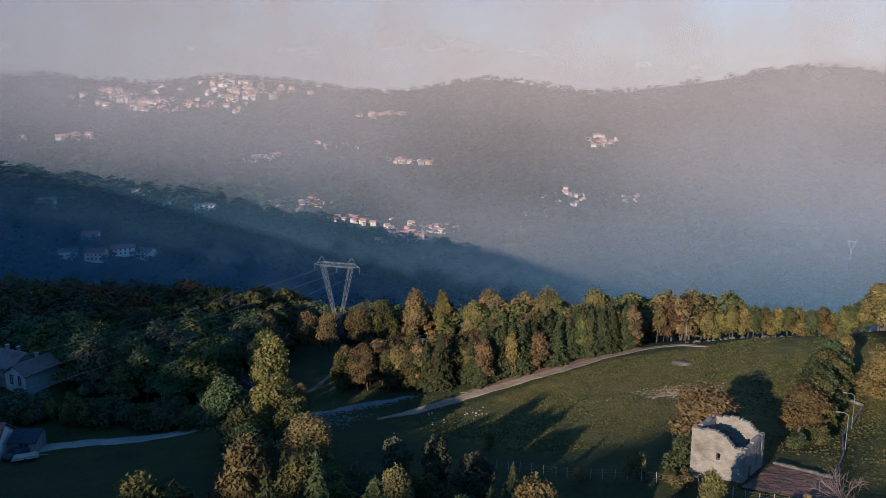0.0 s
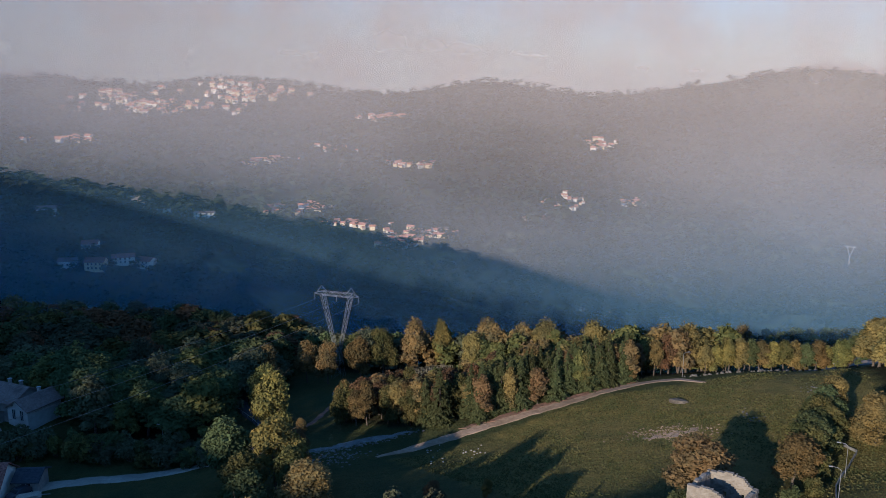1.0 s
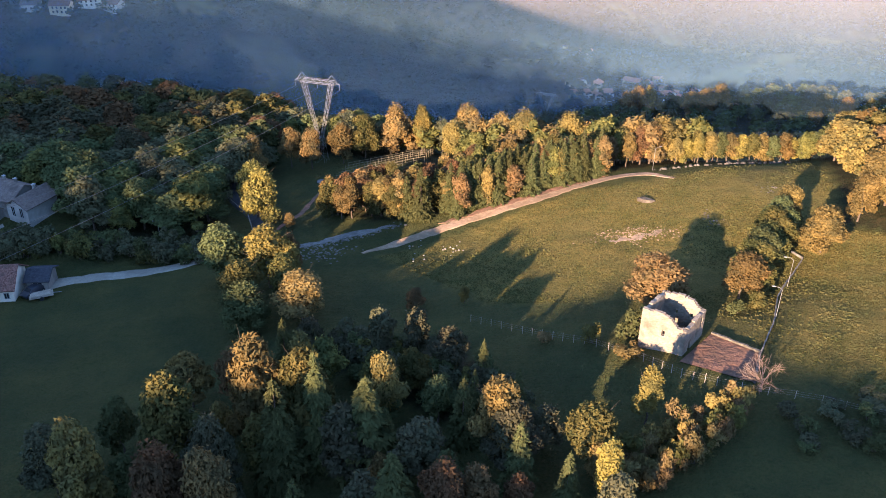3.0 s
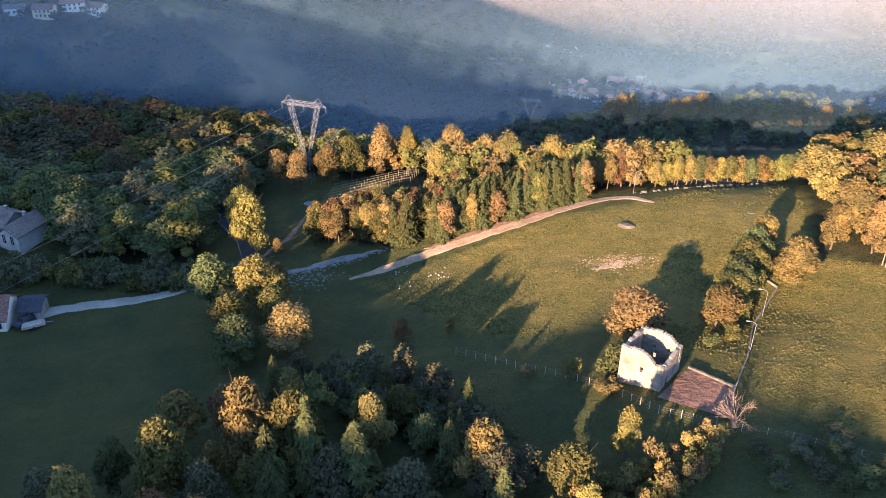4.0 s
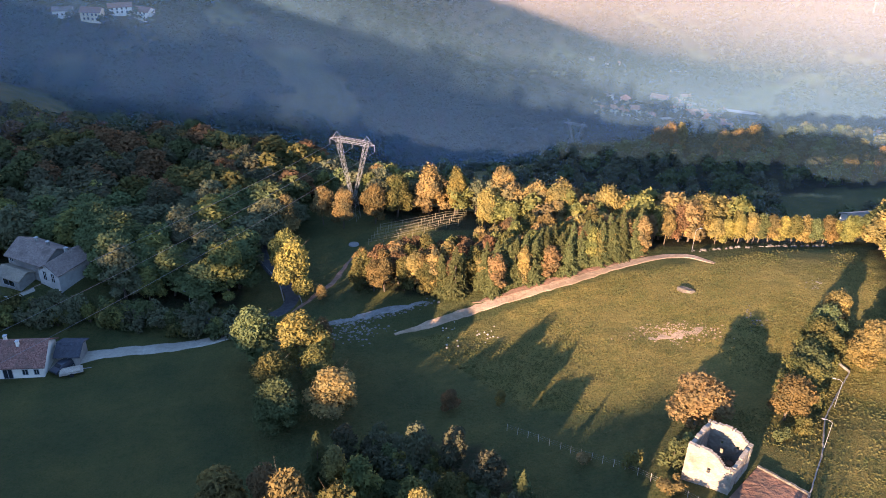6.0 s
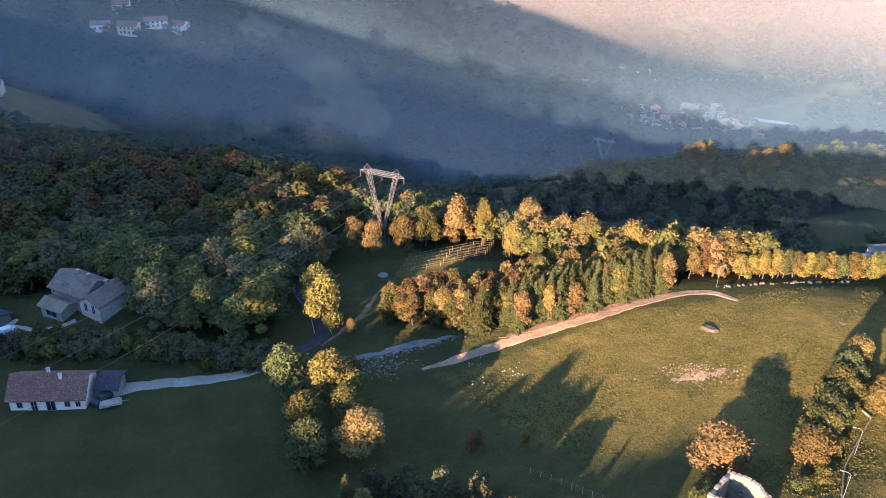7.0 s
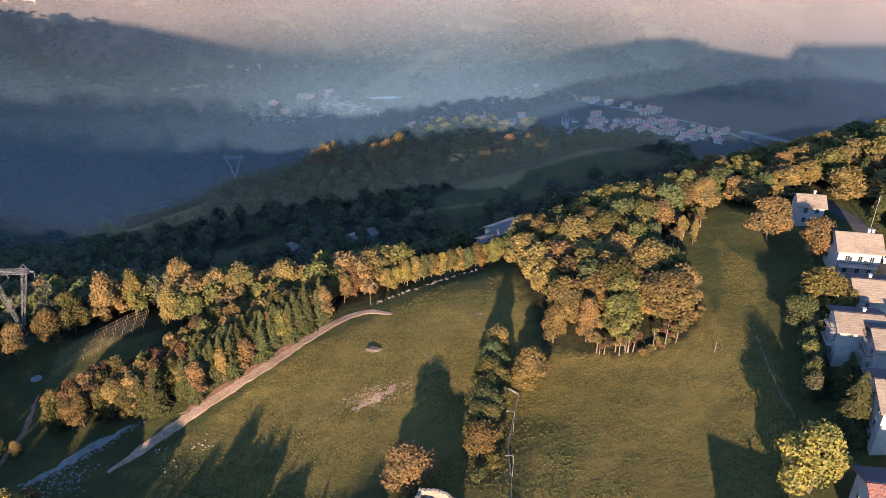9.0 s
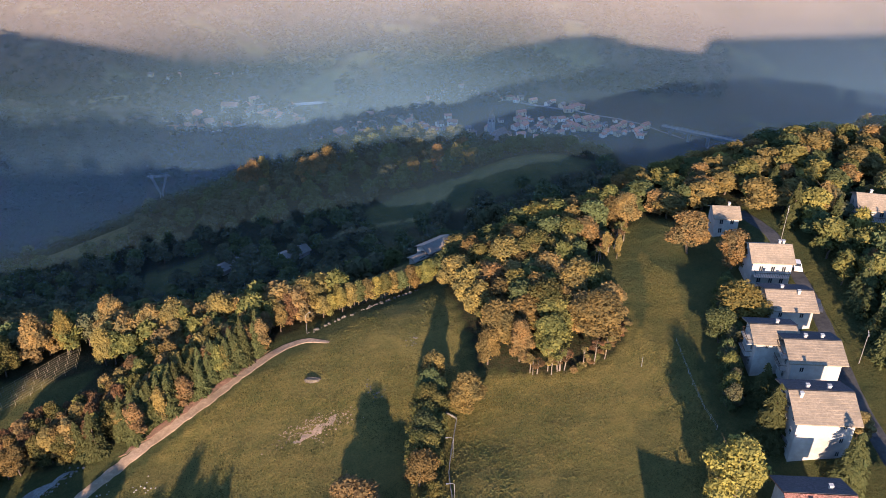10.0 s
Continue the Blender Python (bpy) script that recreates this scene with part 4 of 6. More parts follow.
# the grove and the ridge on the right
plant_rows((("round+", "gold", 91.0, 148, 12.0, 12.0), ("round+", "olive", 98.9, 147, 10.5, 11.0), ("round+", "gold", 97.0, 129, 11.0, 12.0), ("round+", "gold", 92.6, 115.5, 11.4, 13.5),
            ("round+", "olive", 86.6, 125, 12.4, 11.0), ("round+", "gold", 75.6, 127, 12.0, 10.0), ("round+", "orange", 77.0, 120, 10.5, 6.4), ("round+", "gold", 71.8, 123.6, 9.4, 6.6),
            ("round+", "olive", 82.5, 117.5, 10.0, 9.5), ("round+", "orange", 112.6, 160, 9.0, 9.0), ("round+", "orange", 126.0, 149, 9.6, 9.0), ("round+", "orange", 127.6, 128.5, 11.4, 11.4),
            ("round+", "orange", 129.4, 117.4, 10.2, 9.6), ("round+", "yellow", 114.6, 101.4, 11.0, 12.6), ("round+", "yellow", 82.5, 70.0, 13.5, 11.0), ("round+", "green", 109.0, 100.0, 8.0, 8.6)), "grove on the meadow")
fill_wood(41, ((76, 127), (84, 119), (96, 116), (101, 130), (106, 141), (124, 148), (128, 156), (114, 166), (86, 166), (80, 150)), 74, 4.0, ("gold", "olive", "gold", "olive", "green", "yellow", "orange", "gold"), 8.0, 11.0, "grove on the meadow", ("round", "round", "ragged"), None, 1.5)
rng = np.random.default_rng(45)
for i in range(26):
    a, b = ((73.5, 117.5), (84, 111.0)) if i < 10 else ((84, 111.0), (91, 109.6)) if i < 13 else ((108, 137.5), (122, 143.5))
    u = rng.uniform()
    plant(("sapling", ("gold", "russet", "olive")[i % 3], i % 3), a[0] + (b[0] - a[0]) * u + rng.uniform(-0.7, 0.7), a[1] + (b[1] - a[1]) * u + rng.uniform(-0.7, 0.7), rng.uniform(3.5, 6.0), rng.uniform(1.8, 2.8), rng.uniform(0, 360), "slender trunks along the edge of the grove")
for i in range(26):
    plant(("shrub", ("russet", "dry", "olive")[i % 3], i % 3), 84 + 16 * (i / 25) + rng.uniform(-1, 1), 110.6 + 5.0 * (i / 25) ** 1.5 + rng.uniform(-0.8, 0.8), rng.uniform(0.7, 1.5), rng.uniform(1.6, 2.6), rng.uniform(0, 360), "brush along the edge of the grove")
joined_wood("ridge_woods", "golden and orange autumn wood along the ridge", scatter(42, RIGHT_WOOD, 150, 4.4, 6.0, 9.0, None, 1.35), 2600, ("orange", "gold", "gold", "olive", "green", "yellow"), 420, 0.12)
joined_wood("street_woods", "mixed evergreen and autumn trees above the street", scatter(43, ((119, 66), (127, 80), (134, 89), (140, 98), (147, 109), (153, 121), (172, 124), (186, 108), (160, 66), (128, 48)), 120, 3.6, 6.0, 11.0,
            lambda x, y: (x - 167) ** 2 + (y - 112) ** 2 > 70), 2000, ("green", "dark", "green", "olive", "orange", "yellow"), 430, 0.35)
plant_rows((("spruce+", "needle", 95.6, 75.8, 12.5, 6.4), ("spruce+", "needle", 102.4, 83.6, 8.6, 4.4), ("ragged+", "dry", 107.4, 68.2, 5.6, 5.0), ("spruce+", "needle", 98.4, 62.5, 10.5, 5.6), ("round+", "green", 103.0, 57.0, 10.0, 6.0), ("spruce+", "needle", 152.0, 122.0, 12.0, 4.4),
            ("spruce", "needle", 156.0, 114.0, 10.0, 4.0), ("spruce", "needle", 147.0, 104.0, 9.0, 4.0), ("round+", "orange", 145.7, 97.0, 8.0, 5.0), ("tall", "gold", 112.0, 138.5, 8.0, 2.6), ("tall", "gold", 114.5, 137.0, 7.0, 2.4)), "trees by the houses")

rng = np.random.default_rng(47)
for i in range(22):
    u = i / 21
    plant(("round", ("green", "dark", "olive")[i % 3], i % 3), 96.5 + 24 * u + rng.uniform(-1.2, 1.2), 84.5 + 27 * u + rng.uniform(-1.2, 1.2), rng.uniform(3.6, 6.2), rng.uniform(3.4, 5.2), rng.uniform(0, 360), "garden trees below the houses")

# woods on the bench below, and unseen ones added on the ridge behind for shade
joined_wood("bench_woods", "dusky woods on the shaded bench below the hill", scatter(51, ((-60, 262), (-20, 236), (40, 214), (90, 205), (140, 208), (190, 232), (230, 270), (250, 300), (215, 345), (170, 395), (60, 405), (-60, 390), (-100, 300)), 560, 5.2, 6.5, 10.5,
            lambda x, y: cover_of(np.array(x), np.array(y)) > 0.2, 1.15), 700, ("dark", "dark", "green"), 510)
plant_rows((("round+", "gold", 128, 350, 17, 13), ("round+", "orange", 122, 348, 16, 11), ("round+", "orange", 116, 350, 14.5, 10), ("round+", "orange", 97, 366, 17.5, 11), ("round", "orange", 91, 363, 16, 10),
            ("round", "gold", 103, 369, 16, 10), ("round+", "orange", 168, 318, 15, 10), ("round", "gold", 174, 312, 14, 9), ("round", "gold", 180, 308, 10, 9), ("round", "orange", 188, 330, 12, 9), ("round", "gold", 158, 322, 10, 8)), "trees along the bench")
rng = np.random.default_rng(8)
BACK = []
for i in range(110):
    u, s = -330 + 385 * i / 109, -150 + rng.uniform(-4, 4)
    tall = 1.0 if u < -110 else 0.3
    BACK.append((u * 0.848 + s * 0.53, -u * 0.53 + s * 0.848, tall * rng.uniform(6, 13), (0.5 + 0.5 * tall) * rng.uniform(4, 7)))
joined_wood("back_woods", "unseen wood added along the back crest to cast shade", BACK, 300, ("dark", "green"), 88, 0.4)


def far_woods(name, seed, count, x0, x1, y0, y1, tuft, per, label, keep):
    """Woods too far off to count: ragged sprays of foliage in one mesh."""
    rng = np.random.default_rng(seed)
    x, y = rng.uniform(x0, x1, count * 4), y0 + (y1 - y0) * rng.uniform(0, 1, count * 4) ** 1.2
    ok = (rng.uniform(0, 1, count * 4) < cover_of(x, y)) & keep(x, y)
    x, y = x[ok][:count], y[ok][:count]
    z = ground(x, y)
    n = len(x)
    size = tuft * rng.uniform(0.7, 1.3, n)
    c = np.repeat(np.stack([x, y, z], 1), per, 0)
    s = np.repeat(size, per)
    d = rng.normal(size=(n * per, 3))
    d /= np.linalg.norm(d, axis=1)[:, None]
    d[:, 2] = np.abs(d[:, 2])
    c = c + d * (s * rng.uniform(0.6, 1.1, n * per))[:, None] * np.array((1, 1, 1.5)) + np.array((0, 0, 1)) * (s * 0.5)[:, None]
    nor = d * 0.5 + rng.normal(size=d.shape) * 0.2 + np.array((0, 0, 0.9))
    nor /= np.linalg.norm(nor, axis=1)[:, None]
    t = np.cross(nor, rng.normal(size=d.shape))
    t /= np.linalg.norm(t, axis=1)[:, None]
    b = np.cross(nor, t)
    q = (s * 0.62)[:, None]
    v = np.stack([c - t * q - nor * q * 0.3, c - b * q * 0.8, c + t * q - nor * q * 0.3, c + b * q * 0.8], 1).reshape(-1, 3)
    f = np.arange(len(v)).reshape(-1, 4)
    me = bpy.data.meshes.new(name)
    me.from_pydata(v.tolist(), [], f.tolist())
    me.materials.append(FAR_WOOD)
    tagged(new(name, me), label, "woods", kind="stuff")


far_woods("hillside_woods", 61, 7500, -480, 330, 300, 760, 3.6, 14, "dusky autumn woods on the slopes across the gully", lambda x, y: (np.abs(x) < 0.75 * y + 40) & ~((y < 400) & (x > -100)))
far_woods("valley_woods", 62, 6000, -500, 1100, 700, 1500, 6.0, 9, "hazy woods on the valley sides", lambda x, y: (x > -0.62 * y) & (x < 1.1 * y))
far_woods("mountain_woods", 63, 9000, -2400, 3000, 1400, 4100, 13.0, 7, "hazy woods on the far mountains", lambda x, y: np.abs(x) < 0.85 * y)


def grass(seed, polygon, count, label):
    """Rough grass: short leaning blades in tufts, one mesh."""
    rng = np.random.default_rng(seed)
    xs, ys = [q[0] for q in polygon], [q[1] for q in polygon]
    x, y = rng.uniform(min(xs), max(xs), count * 3), rng.uniform(min(ys), max(ys), count * 3)
    ok = inside(x, y, polygon)
    x, y = x[ok][:count], y[ok][:count]
    n = len(x)
    keep = rng.uniform(size=n) < 0.45 + 0.5 * (ridged(x, y, 4.0, 2.0) + ridged(x, y, 11.0, 6.0))
    x, y = x[keep], y[keep]
    n = len(x)
    z = ground(x, y)
    a, h, w = rng.uniform(0, math.tau, n), rng.uniform(0.07, 0.22, n), rng.uniform(0.08, 0.22, n)
    base = np.stack([x, y, z - 0.05], 1)
    side = np.stack([np.cos(a) * w, np.sin(a) * w, 0 * a], 1)
    tip = base + np.stack([-np.sin(a) * h * 0.5 + rng.normal(size=n) * 0.1, np.cos(a) * h * 0.5 + rng.normal(size=n) * 0.1, h], 1)
    v = np.stack([base - side, base + side, tip + side * 0.5, tip - side * 0.6], 1).reshape(-1, 3)
    me = bpy.data.meshes.new("grass")
    me.from_pydata(v.tolist(), [], np.arange(4 * n).reshape(n, 4).tolist())
    me.materials.append(GRASS)
    tagged(new("grass", me), label, "grass", kind="stuff")


GRASS = leaf_material("rough_grass", (0.085, 0.082, 0.028), (0.058, 0.062, 0.021), (0.10, 0.084, 0.03))
grass(101, MEADOW, 90000, "rough yellowing grass on the sunny meadow")


# ---- buildings ----
def roof_courses(w, d, eave, rise, over=0.5, courses=9, thick=0.16):
    """A pitched roof along x, one folded sheet whose surface steps from course to course."""
    hx, hy = w / 2 + over, d / 2 + over
    drop = rise * over / (d / 2)
    up = []
    for k in range(courses):
        a, b = k / courses, (k + 1) / courses
        up.append((hy * (1 - a), eave - drop + (rise + drop) * a + 0.035))
        up.append((hy * (1 - b), eave - drop + (rise + drop) * b))
    line = [(-y, z) for y, z in up] + [(y, z) for y, z in up[::-1]][1:]
    line += [(hy, eave - drop - thick), (0.0, eave + rise - thick - 0.05), (-hy, eave - drop - thick)]
    n = len(line)
    s = Shape()
    s.v = [(-hx, y, z) for y, z in line] + [(hx, y, z) for y, z in line]
    s.f = [(i, (i + 1) % n, n + (i + 1) % n, n + i)[::-1] for i in range(n)]
    m = n - 3
    for o in (0, n):
        half = len(up)
        cap = [o + i for i in range(half)] + [o + n - 2, o + n - 1]
        cap2 = [o + i for i in range(half - 1, m)] + [o + n - 3, o + n - 2]
        s.f += [tuple(cap), tuple(cap2)] if o == 0 else [tuple(cap[::-1]), tuple(cap2[::-1])]
    return s


def gable_walls(w, d, eave, rise, base=-1.2):
    x, y = w / 2, d / 2
    v = [(-x, -y, base), (x, -y, base), (x, y, base), (-x, y, base), (-x, -y, eave), (x, -y, eave), (x, y, eave), (-x, y, eave), (-x, 0, eave + rise - 0.05), (x, 0, eave + rise - 0.05)]
    f = [(0, 1, 5, 4), (2, 3, 7, 6), (1, 2, 6, 9, 5), (3, 0, 4, 8, 7), (3, 2, 1, 0)]
    return v, f


def window_on(parent, side, u, z, ww, wh, w, d, shutters=None, far=False):
    """A window on a wall: its frame and its pane, and shutters if the house has them."""
    ang, dist = {"front": (0, d / 2), "right": (90, w / 2), "back": (180, d / 2), "left": (270, w / 2)}[side]
    m = pose(0, 0, 0, 0, 0, ang)
    s = Shape()
    f = 0.09
    for x0, z0, x1, z1 in ((-ww / 2, -wh / 2, -ww / 2 + f, wh / 2), (ww / 2 - f, -wh / 2, ww / 2, wh / 2), (-ww / 2, -wh / 2, ww / 2, -wh / 2 + f), (-ww / 2, wh / 2 - f, ww / 2, wh / 2), (-f / 3, -wh / 2, f / 3, wh / 2)):
        s.box(x0, -0.07, z0, x1, 0.02, z1)
    win = part("window", s.data, CONCRETE, parent)
    win.matrix_basis = m @ pose(u, -dist, z)
    part("pane", Shape().box(-ww / 2 + 0.02, -0.03, -wh / 2 + 0.02, ww / 2 - 0.02, 0.01, wh / 2 - 0.02).data, GLASS, win)
    if shutters:
        for sx in (-1, 1):
            x0, x1 = sorted((sx * (ww / 2 + 0.02), sx * (ww / 2 + 0.5)))
            part("shutter", Shape().box(x0, -0.06, -wh / 2, x1, -0.004, wh / 2).data, shutters, win)
    return win


def house(x, y, turn, w, d, eave, rise, walls, roof, label, windows=(), chimneys=(), balconies=(), z=None, shade_back=None, over=0.5, group="", category="house", shutters=None):
    """A pitched house, ridge along its own x; its front looks along -y."""
    ob = thing("house", pose(x, y, gz(x, y) if z is None else z, 0, 0, turn), label, category, group)
    part("wall", gable_walls(w, d, eave, rise), walls, ob)
    part("roof", roof_courses(w, d, eave, rise, over).data, roof, ob)
    # dark sheet over the rear slope, its shade put in as colour
    if shade_back:
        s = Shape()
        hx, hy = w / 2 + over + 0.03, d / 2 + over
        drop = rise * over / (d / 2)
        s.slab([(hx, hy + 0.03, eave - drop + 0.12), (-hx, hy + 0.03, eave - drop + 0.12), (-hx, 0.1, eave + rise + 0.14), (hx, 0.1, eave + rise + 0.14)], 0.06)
        part("rear_shade", s.data, shade_back, ob, "dark sheet on the rear slope, painted as its shade")
    for side, u, zz, ww, wh in windows:
        window_on(ob, side, u, zz, ww, wh, w, d, shutters)
    for cx, cy in chimneys:
        top = eave + rise * (1 - abs(cy) / (d / 2))
        c = part("chimney", Shape().box(cx - 0.24, cy - 0.24, top - 0.5, cx + 0.24, cy + 0.24, top + 0.8).data, walls, ob)
        part("cap", Shape().box(cx - 0.32, cy - 0.32, top + 0.8, cx + 0.32, cy + 0.32, top + 0.9).data, CONCRETE, c)
    for side, u, zz, ww in balconies:
        ang, dist = {"front": (0, d / 2), "left": (270, w / 2)}[side]
        b = part("balcony", Shape().box(-ww / 2, -1.2, -0.16, ww / 2, 0, 0).data, WHITE, ob)
        b.matrix_basis = pose(0, 0, 0, 0, 0, ang) @ pose(u, -dist, zz)
        r = Shape()
        for k in range(int(ww / 0.35) + 1):
            xx = -ww / 2 + 0.04 + k * (ww - 0.08) / int(ww / 0.35)
            r.bar((xx, -1.16, 0), (xx, -1.16, 0.95), 0.025)
        r.box(-ww / 2, -1.2, 0.93, ww / 2, -1.12, 1.0).box(-ww / 2, -1.2, 0.93, -ww / 2 + 0.06, 0, 1.0).box(ww / 2 - 0.06, -1.2, 0.93, ww / 2, 0, 1.0)
        part("railing", r.data, SHUTTER, b)
    return ob


def grid_windows(side, us, zs, ww=0.9, wh=1.3):
    return tuple((side, u, z, ww, wh) for z in zs for u in us)


# the row of houses along the street, turned to the low sun
ROW = -32
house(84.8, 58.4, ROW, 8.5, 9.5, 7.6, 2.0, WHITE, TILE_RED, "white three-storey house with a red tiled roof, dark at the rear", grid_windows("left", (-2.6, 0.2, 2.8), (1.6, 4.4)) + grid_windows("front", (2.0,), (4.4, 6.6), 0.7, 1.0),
      ((-1.5, -1.6), (2.0, 1.8)), shade_back=SLATE_AND_SHADE, over=0.8, group="row of houses along the street")
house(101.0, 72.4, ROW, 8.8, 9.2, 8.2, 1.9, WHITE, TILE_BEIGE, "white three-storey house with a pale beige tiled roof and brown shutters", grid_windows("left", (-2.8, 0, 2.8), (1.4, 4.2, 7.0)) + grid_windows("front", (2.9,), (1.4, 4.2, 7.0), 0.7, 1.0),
      ((-1.8, 1.2), (1.6, 1.2), (-3.4, -1.0)), (("left", -2.4, 3.2, 3.0), ("left", -2.4, 6.0, 3.0)), shade_back=SLATE_AND_SHADE, over=0.8, group="row of houses along the street")
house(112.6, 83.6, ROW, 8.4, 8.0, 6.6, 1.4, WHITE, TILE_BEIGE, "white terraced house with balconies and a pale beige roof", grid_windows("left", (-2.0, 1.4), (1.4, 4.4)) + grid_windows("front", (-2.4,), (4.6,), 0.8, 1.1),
      ((-1.0, 1.0), (2.0, 1.2)), (("left", 0.4, 3.0, 4.0), ("left", 0.4, 5.6, 4.0)), shade_back=SLATE_AND_SHADE, over=0.8, group="row of houses along the street")
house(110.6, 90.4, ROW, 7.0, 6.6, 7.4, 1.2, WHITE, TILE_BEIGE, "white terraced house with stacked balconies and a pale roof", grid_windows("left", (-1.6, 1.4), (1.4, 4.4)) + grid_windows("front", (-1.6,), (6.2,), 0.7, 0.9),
      ((0.8, 0.8),), (("left", 0.0, 3.0, 4.0), ("left", 0.0, 5.6, 4.0)), shade_back=SLATE_AND_SHADE, over=0.8, group="row of houses along the street")
house(123.6, 98.2, ROW, 7.8, 8.0, 5.2, 1.5, WHITE, TILE_BEIGE, "white two-storey house with a pale beige tiled roof", grid_windows("front", (-2.2, 1.8), (3.6,), 0.8, 1.1) + grid_windows("left", (0,), (3.9,)), ((1.6, -0.8), (-1.2, 0.8)), shade_back=SLATE_AND_SHADE, over=0.8, group="row of houses along the street")
house(132.0, 111.0, ROW, 8.0, 7.6, 6.0, 2.0, WHITE, TILE_BEIGE, "white house with a beige roof and a long balcony", grid_windows("front", (-2.2, 0.2, 2.4), (1.4, 4.2)), ((2.0, 0.6), (2.8, 0.6)), (("front", 0.0, 2.8, 7.0),), group="row of houses along the street")
house(140.0, 131.0, ROW, 5.4, 5.6, 5.0, 1.5, WHITE, TILE_BEIGE, "small white house with a pale roof among trees", grid_windows("front", (-1.2, 1.2), (1.5, 3.8)), ((0.8, 0.5),), group="row of houses along the street")
house(167.0, 112.0, -40, 9.5, 8.0, 5.2, 2.0, WHITE, TILE_BEIGE, "white house with a pale tiled roof under tall trees", grid_windows("front", (-2.6, 0, 2.6), (1.5, 4.0)) + grid_windows("left", (-1.6, 1.6), (1.5, 4.0)), ((1.8, 0.8), (-2.0, 0.6)), (("front", 0.5, 2.8, 6.0),), group="row of houses along the street")
# stands out of view, to cast the gabled shadow on the meadow
house(63.0, 53.0, ROW - 4, 9.0, 8.0, 7.0, 2.4, WHITE, TILE_RED, "unseen white red-roofed house below the street, placed for its gabled shadow", grid_windows("left", (-2, 2), (1.5, 4.4)), ((1, 1),), group="row of houses along the street")

# farmhouses on the left
house(-75.2, 125.2, 6, 12.6, 7.4, 3.0, 2.5, PALE_WALL, TILE_RED, "long low white farmhouse with a weathered red tiled roof", (("front", -4.6, 1.5, 1.0, 1.3), ("front", -2.2, 1.2, 1.1, 2.2), ("front", 0.6, 1.2, 1.6, 2.0), ("front", 3.4, 1.5, 1.0, 1.2), ("front", 5.2, 1.5, 0.9, 1.2)), ((-0.6, 1.0), (2.0, -0.8)), group="farmhouses on the left")
house(-66.0, 127.8, 4, 3.4, 4.6, 2.4, 1.0, GREY_WALL, SLATE_AND_SHADE, "small dark lean-to store beside the farmhouse", (("front", 0, 1.2, 1.6, 1.8),), group="farmhouses on the left", category="shed")
house(-80.5, 151.6, -24, 9.0, 7.0, 4.0, 1.9, GREY_WALL, TILE_GREY, "grey rendered farmhouse with a broad grey tiled roof", (("front", -3.6, 3.2, 1.0, 1.3), ("front", 3.6, 1.5, 1.0, 2.0), ("right", -1.5, 2.0, 1.0, 1.4)), ((-1.0, 0.8), (2.4, 0.4)), group="farmhouses on the left")
house(-75.0, 149.0, 66, 7.4, 5.0, 3.6, 1.5, WHITE, TILE_GREY, "grey gabled wing of the farmhouse with two tall windows", (("left", -1.0, 2.2, 0.9, 2.0), ("left", 1.0, 2.2, 0.9, 2.0)), ((1.6, 0.5),), group="farmhouses on the left")
house(-83.6, 147.2, -24, 5.6, 3.6, 2.4, 0.8, GREY_WALL, TILE_BEIGE, "low open porch with a striped tiled roof", (("front", 0, 1.2, 3.0, 1.8),), group="farmhouses on the left", category="porch", shutters=None)
house(-98.0, 146.0, -20, 7.0, 5.0, 2.6, 1.0, GREY_WALL, SLATE_AND_SHADE, "low dark garage beside the yard", (("front", 0, 1.2, 2.4, 2.0),), group="farmhouses on the left", category="garage", shutters=None)
house(-88.0, 196.0, 10, 8.0, 5.4, 3.4, 1.3, GREY_WALL, TILE_GREY, "small old stone hut with a grey roof in the wood", (("front", 0, 1.6, 1.0, 1.4),), group="farmhouses on the left", category="hut", shutters=None)
house(17.5, 180.5, 20, 4.0, 4.4, 3.8, 1.6, CREAM, TILE_RED, "tiny pink-roofed hut hidden among the trees", (("front", 0, 1.8, 0.9, 1.2),), group="huts in the wood", category="hut", shutters=None)
# barns and houses on the bench
house(97.0, 191.0, 12, 9.0, 5.2, 3.2, 1.3, WHITE, METAL_ROOF, "long pale barn with a grey sheet roof on the slope", (("left", 0, 1.6, 1.8, 2.0), ("front", -3, 2.2, 1.0, 0.8), ("front", 2.4, 2.2, 1.0, 0.8)), group="barns below the hill", category="barn", shutters=None)
house(90.6, 188.4, 12, 5.0, 2.6, 1.6, 0.5, GREY_WALL, METAL_ROOF, "low grey lean-to shed beside the barn", (("front", 0, 1.2, 2.0, 1.6),), group="barns below the hill", category="shed", shutters=None)
house(87.0, 288.0, 16, 13, 6, 3.0, 1.3, GREY_WALL, METAL_ROOF, "grey field shed with a sheet roof", (("front", 0, 1.4, 2.4, 2.0),), group="barns below the hill", category="shed", shutters=None)
house(65.0, 300.0, 20, 9, 5, 2.4, 1.0, GREY_WALL, METAL_ROOF, "small low shed half hidden by trees", (("front", 0, 1.2, 1.6, 1.6),), group="barns below the hill", category="shed", shutters=None)
house(-181.0, 401.0, 8, 15, 9, 4.4, 2.2, WHITE, TILE_RED, "wide white house with a red tiled roof on the green shelf", grid_windows("front", (-5, -1.5, 2, 5.4), (1.6,)), ((2, 1), (5, 1)), group="houses across the gully")
house(-167.0, 398.0, -10, 8, 6, 3.2, 1.6, WHITE, TILE_RED, "white wing with a red tiled roof", grid_windows("front", (-2, 2), (1.6,)), group="houses across the gully")
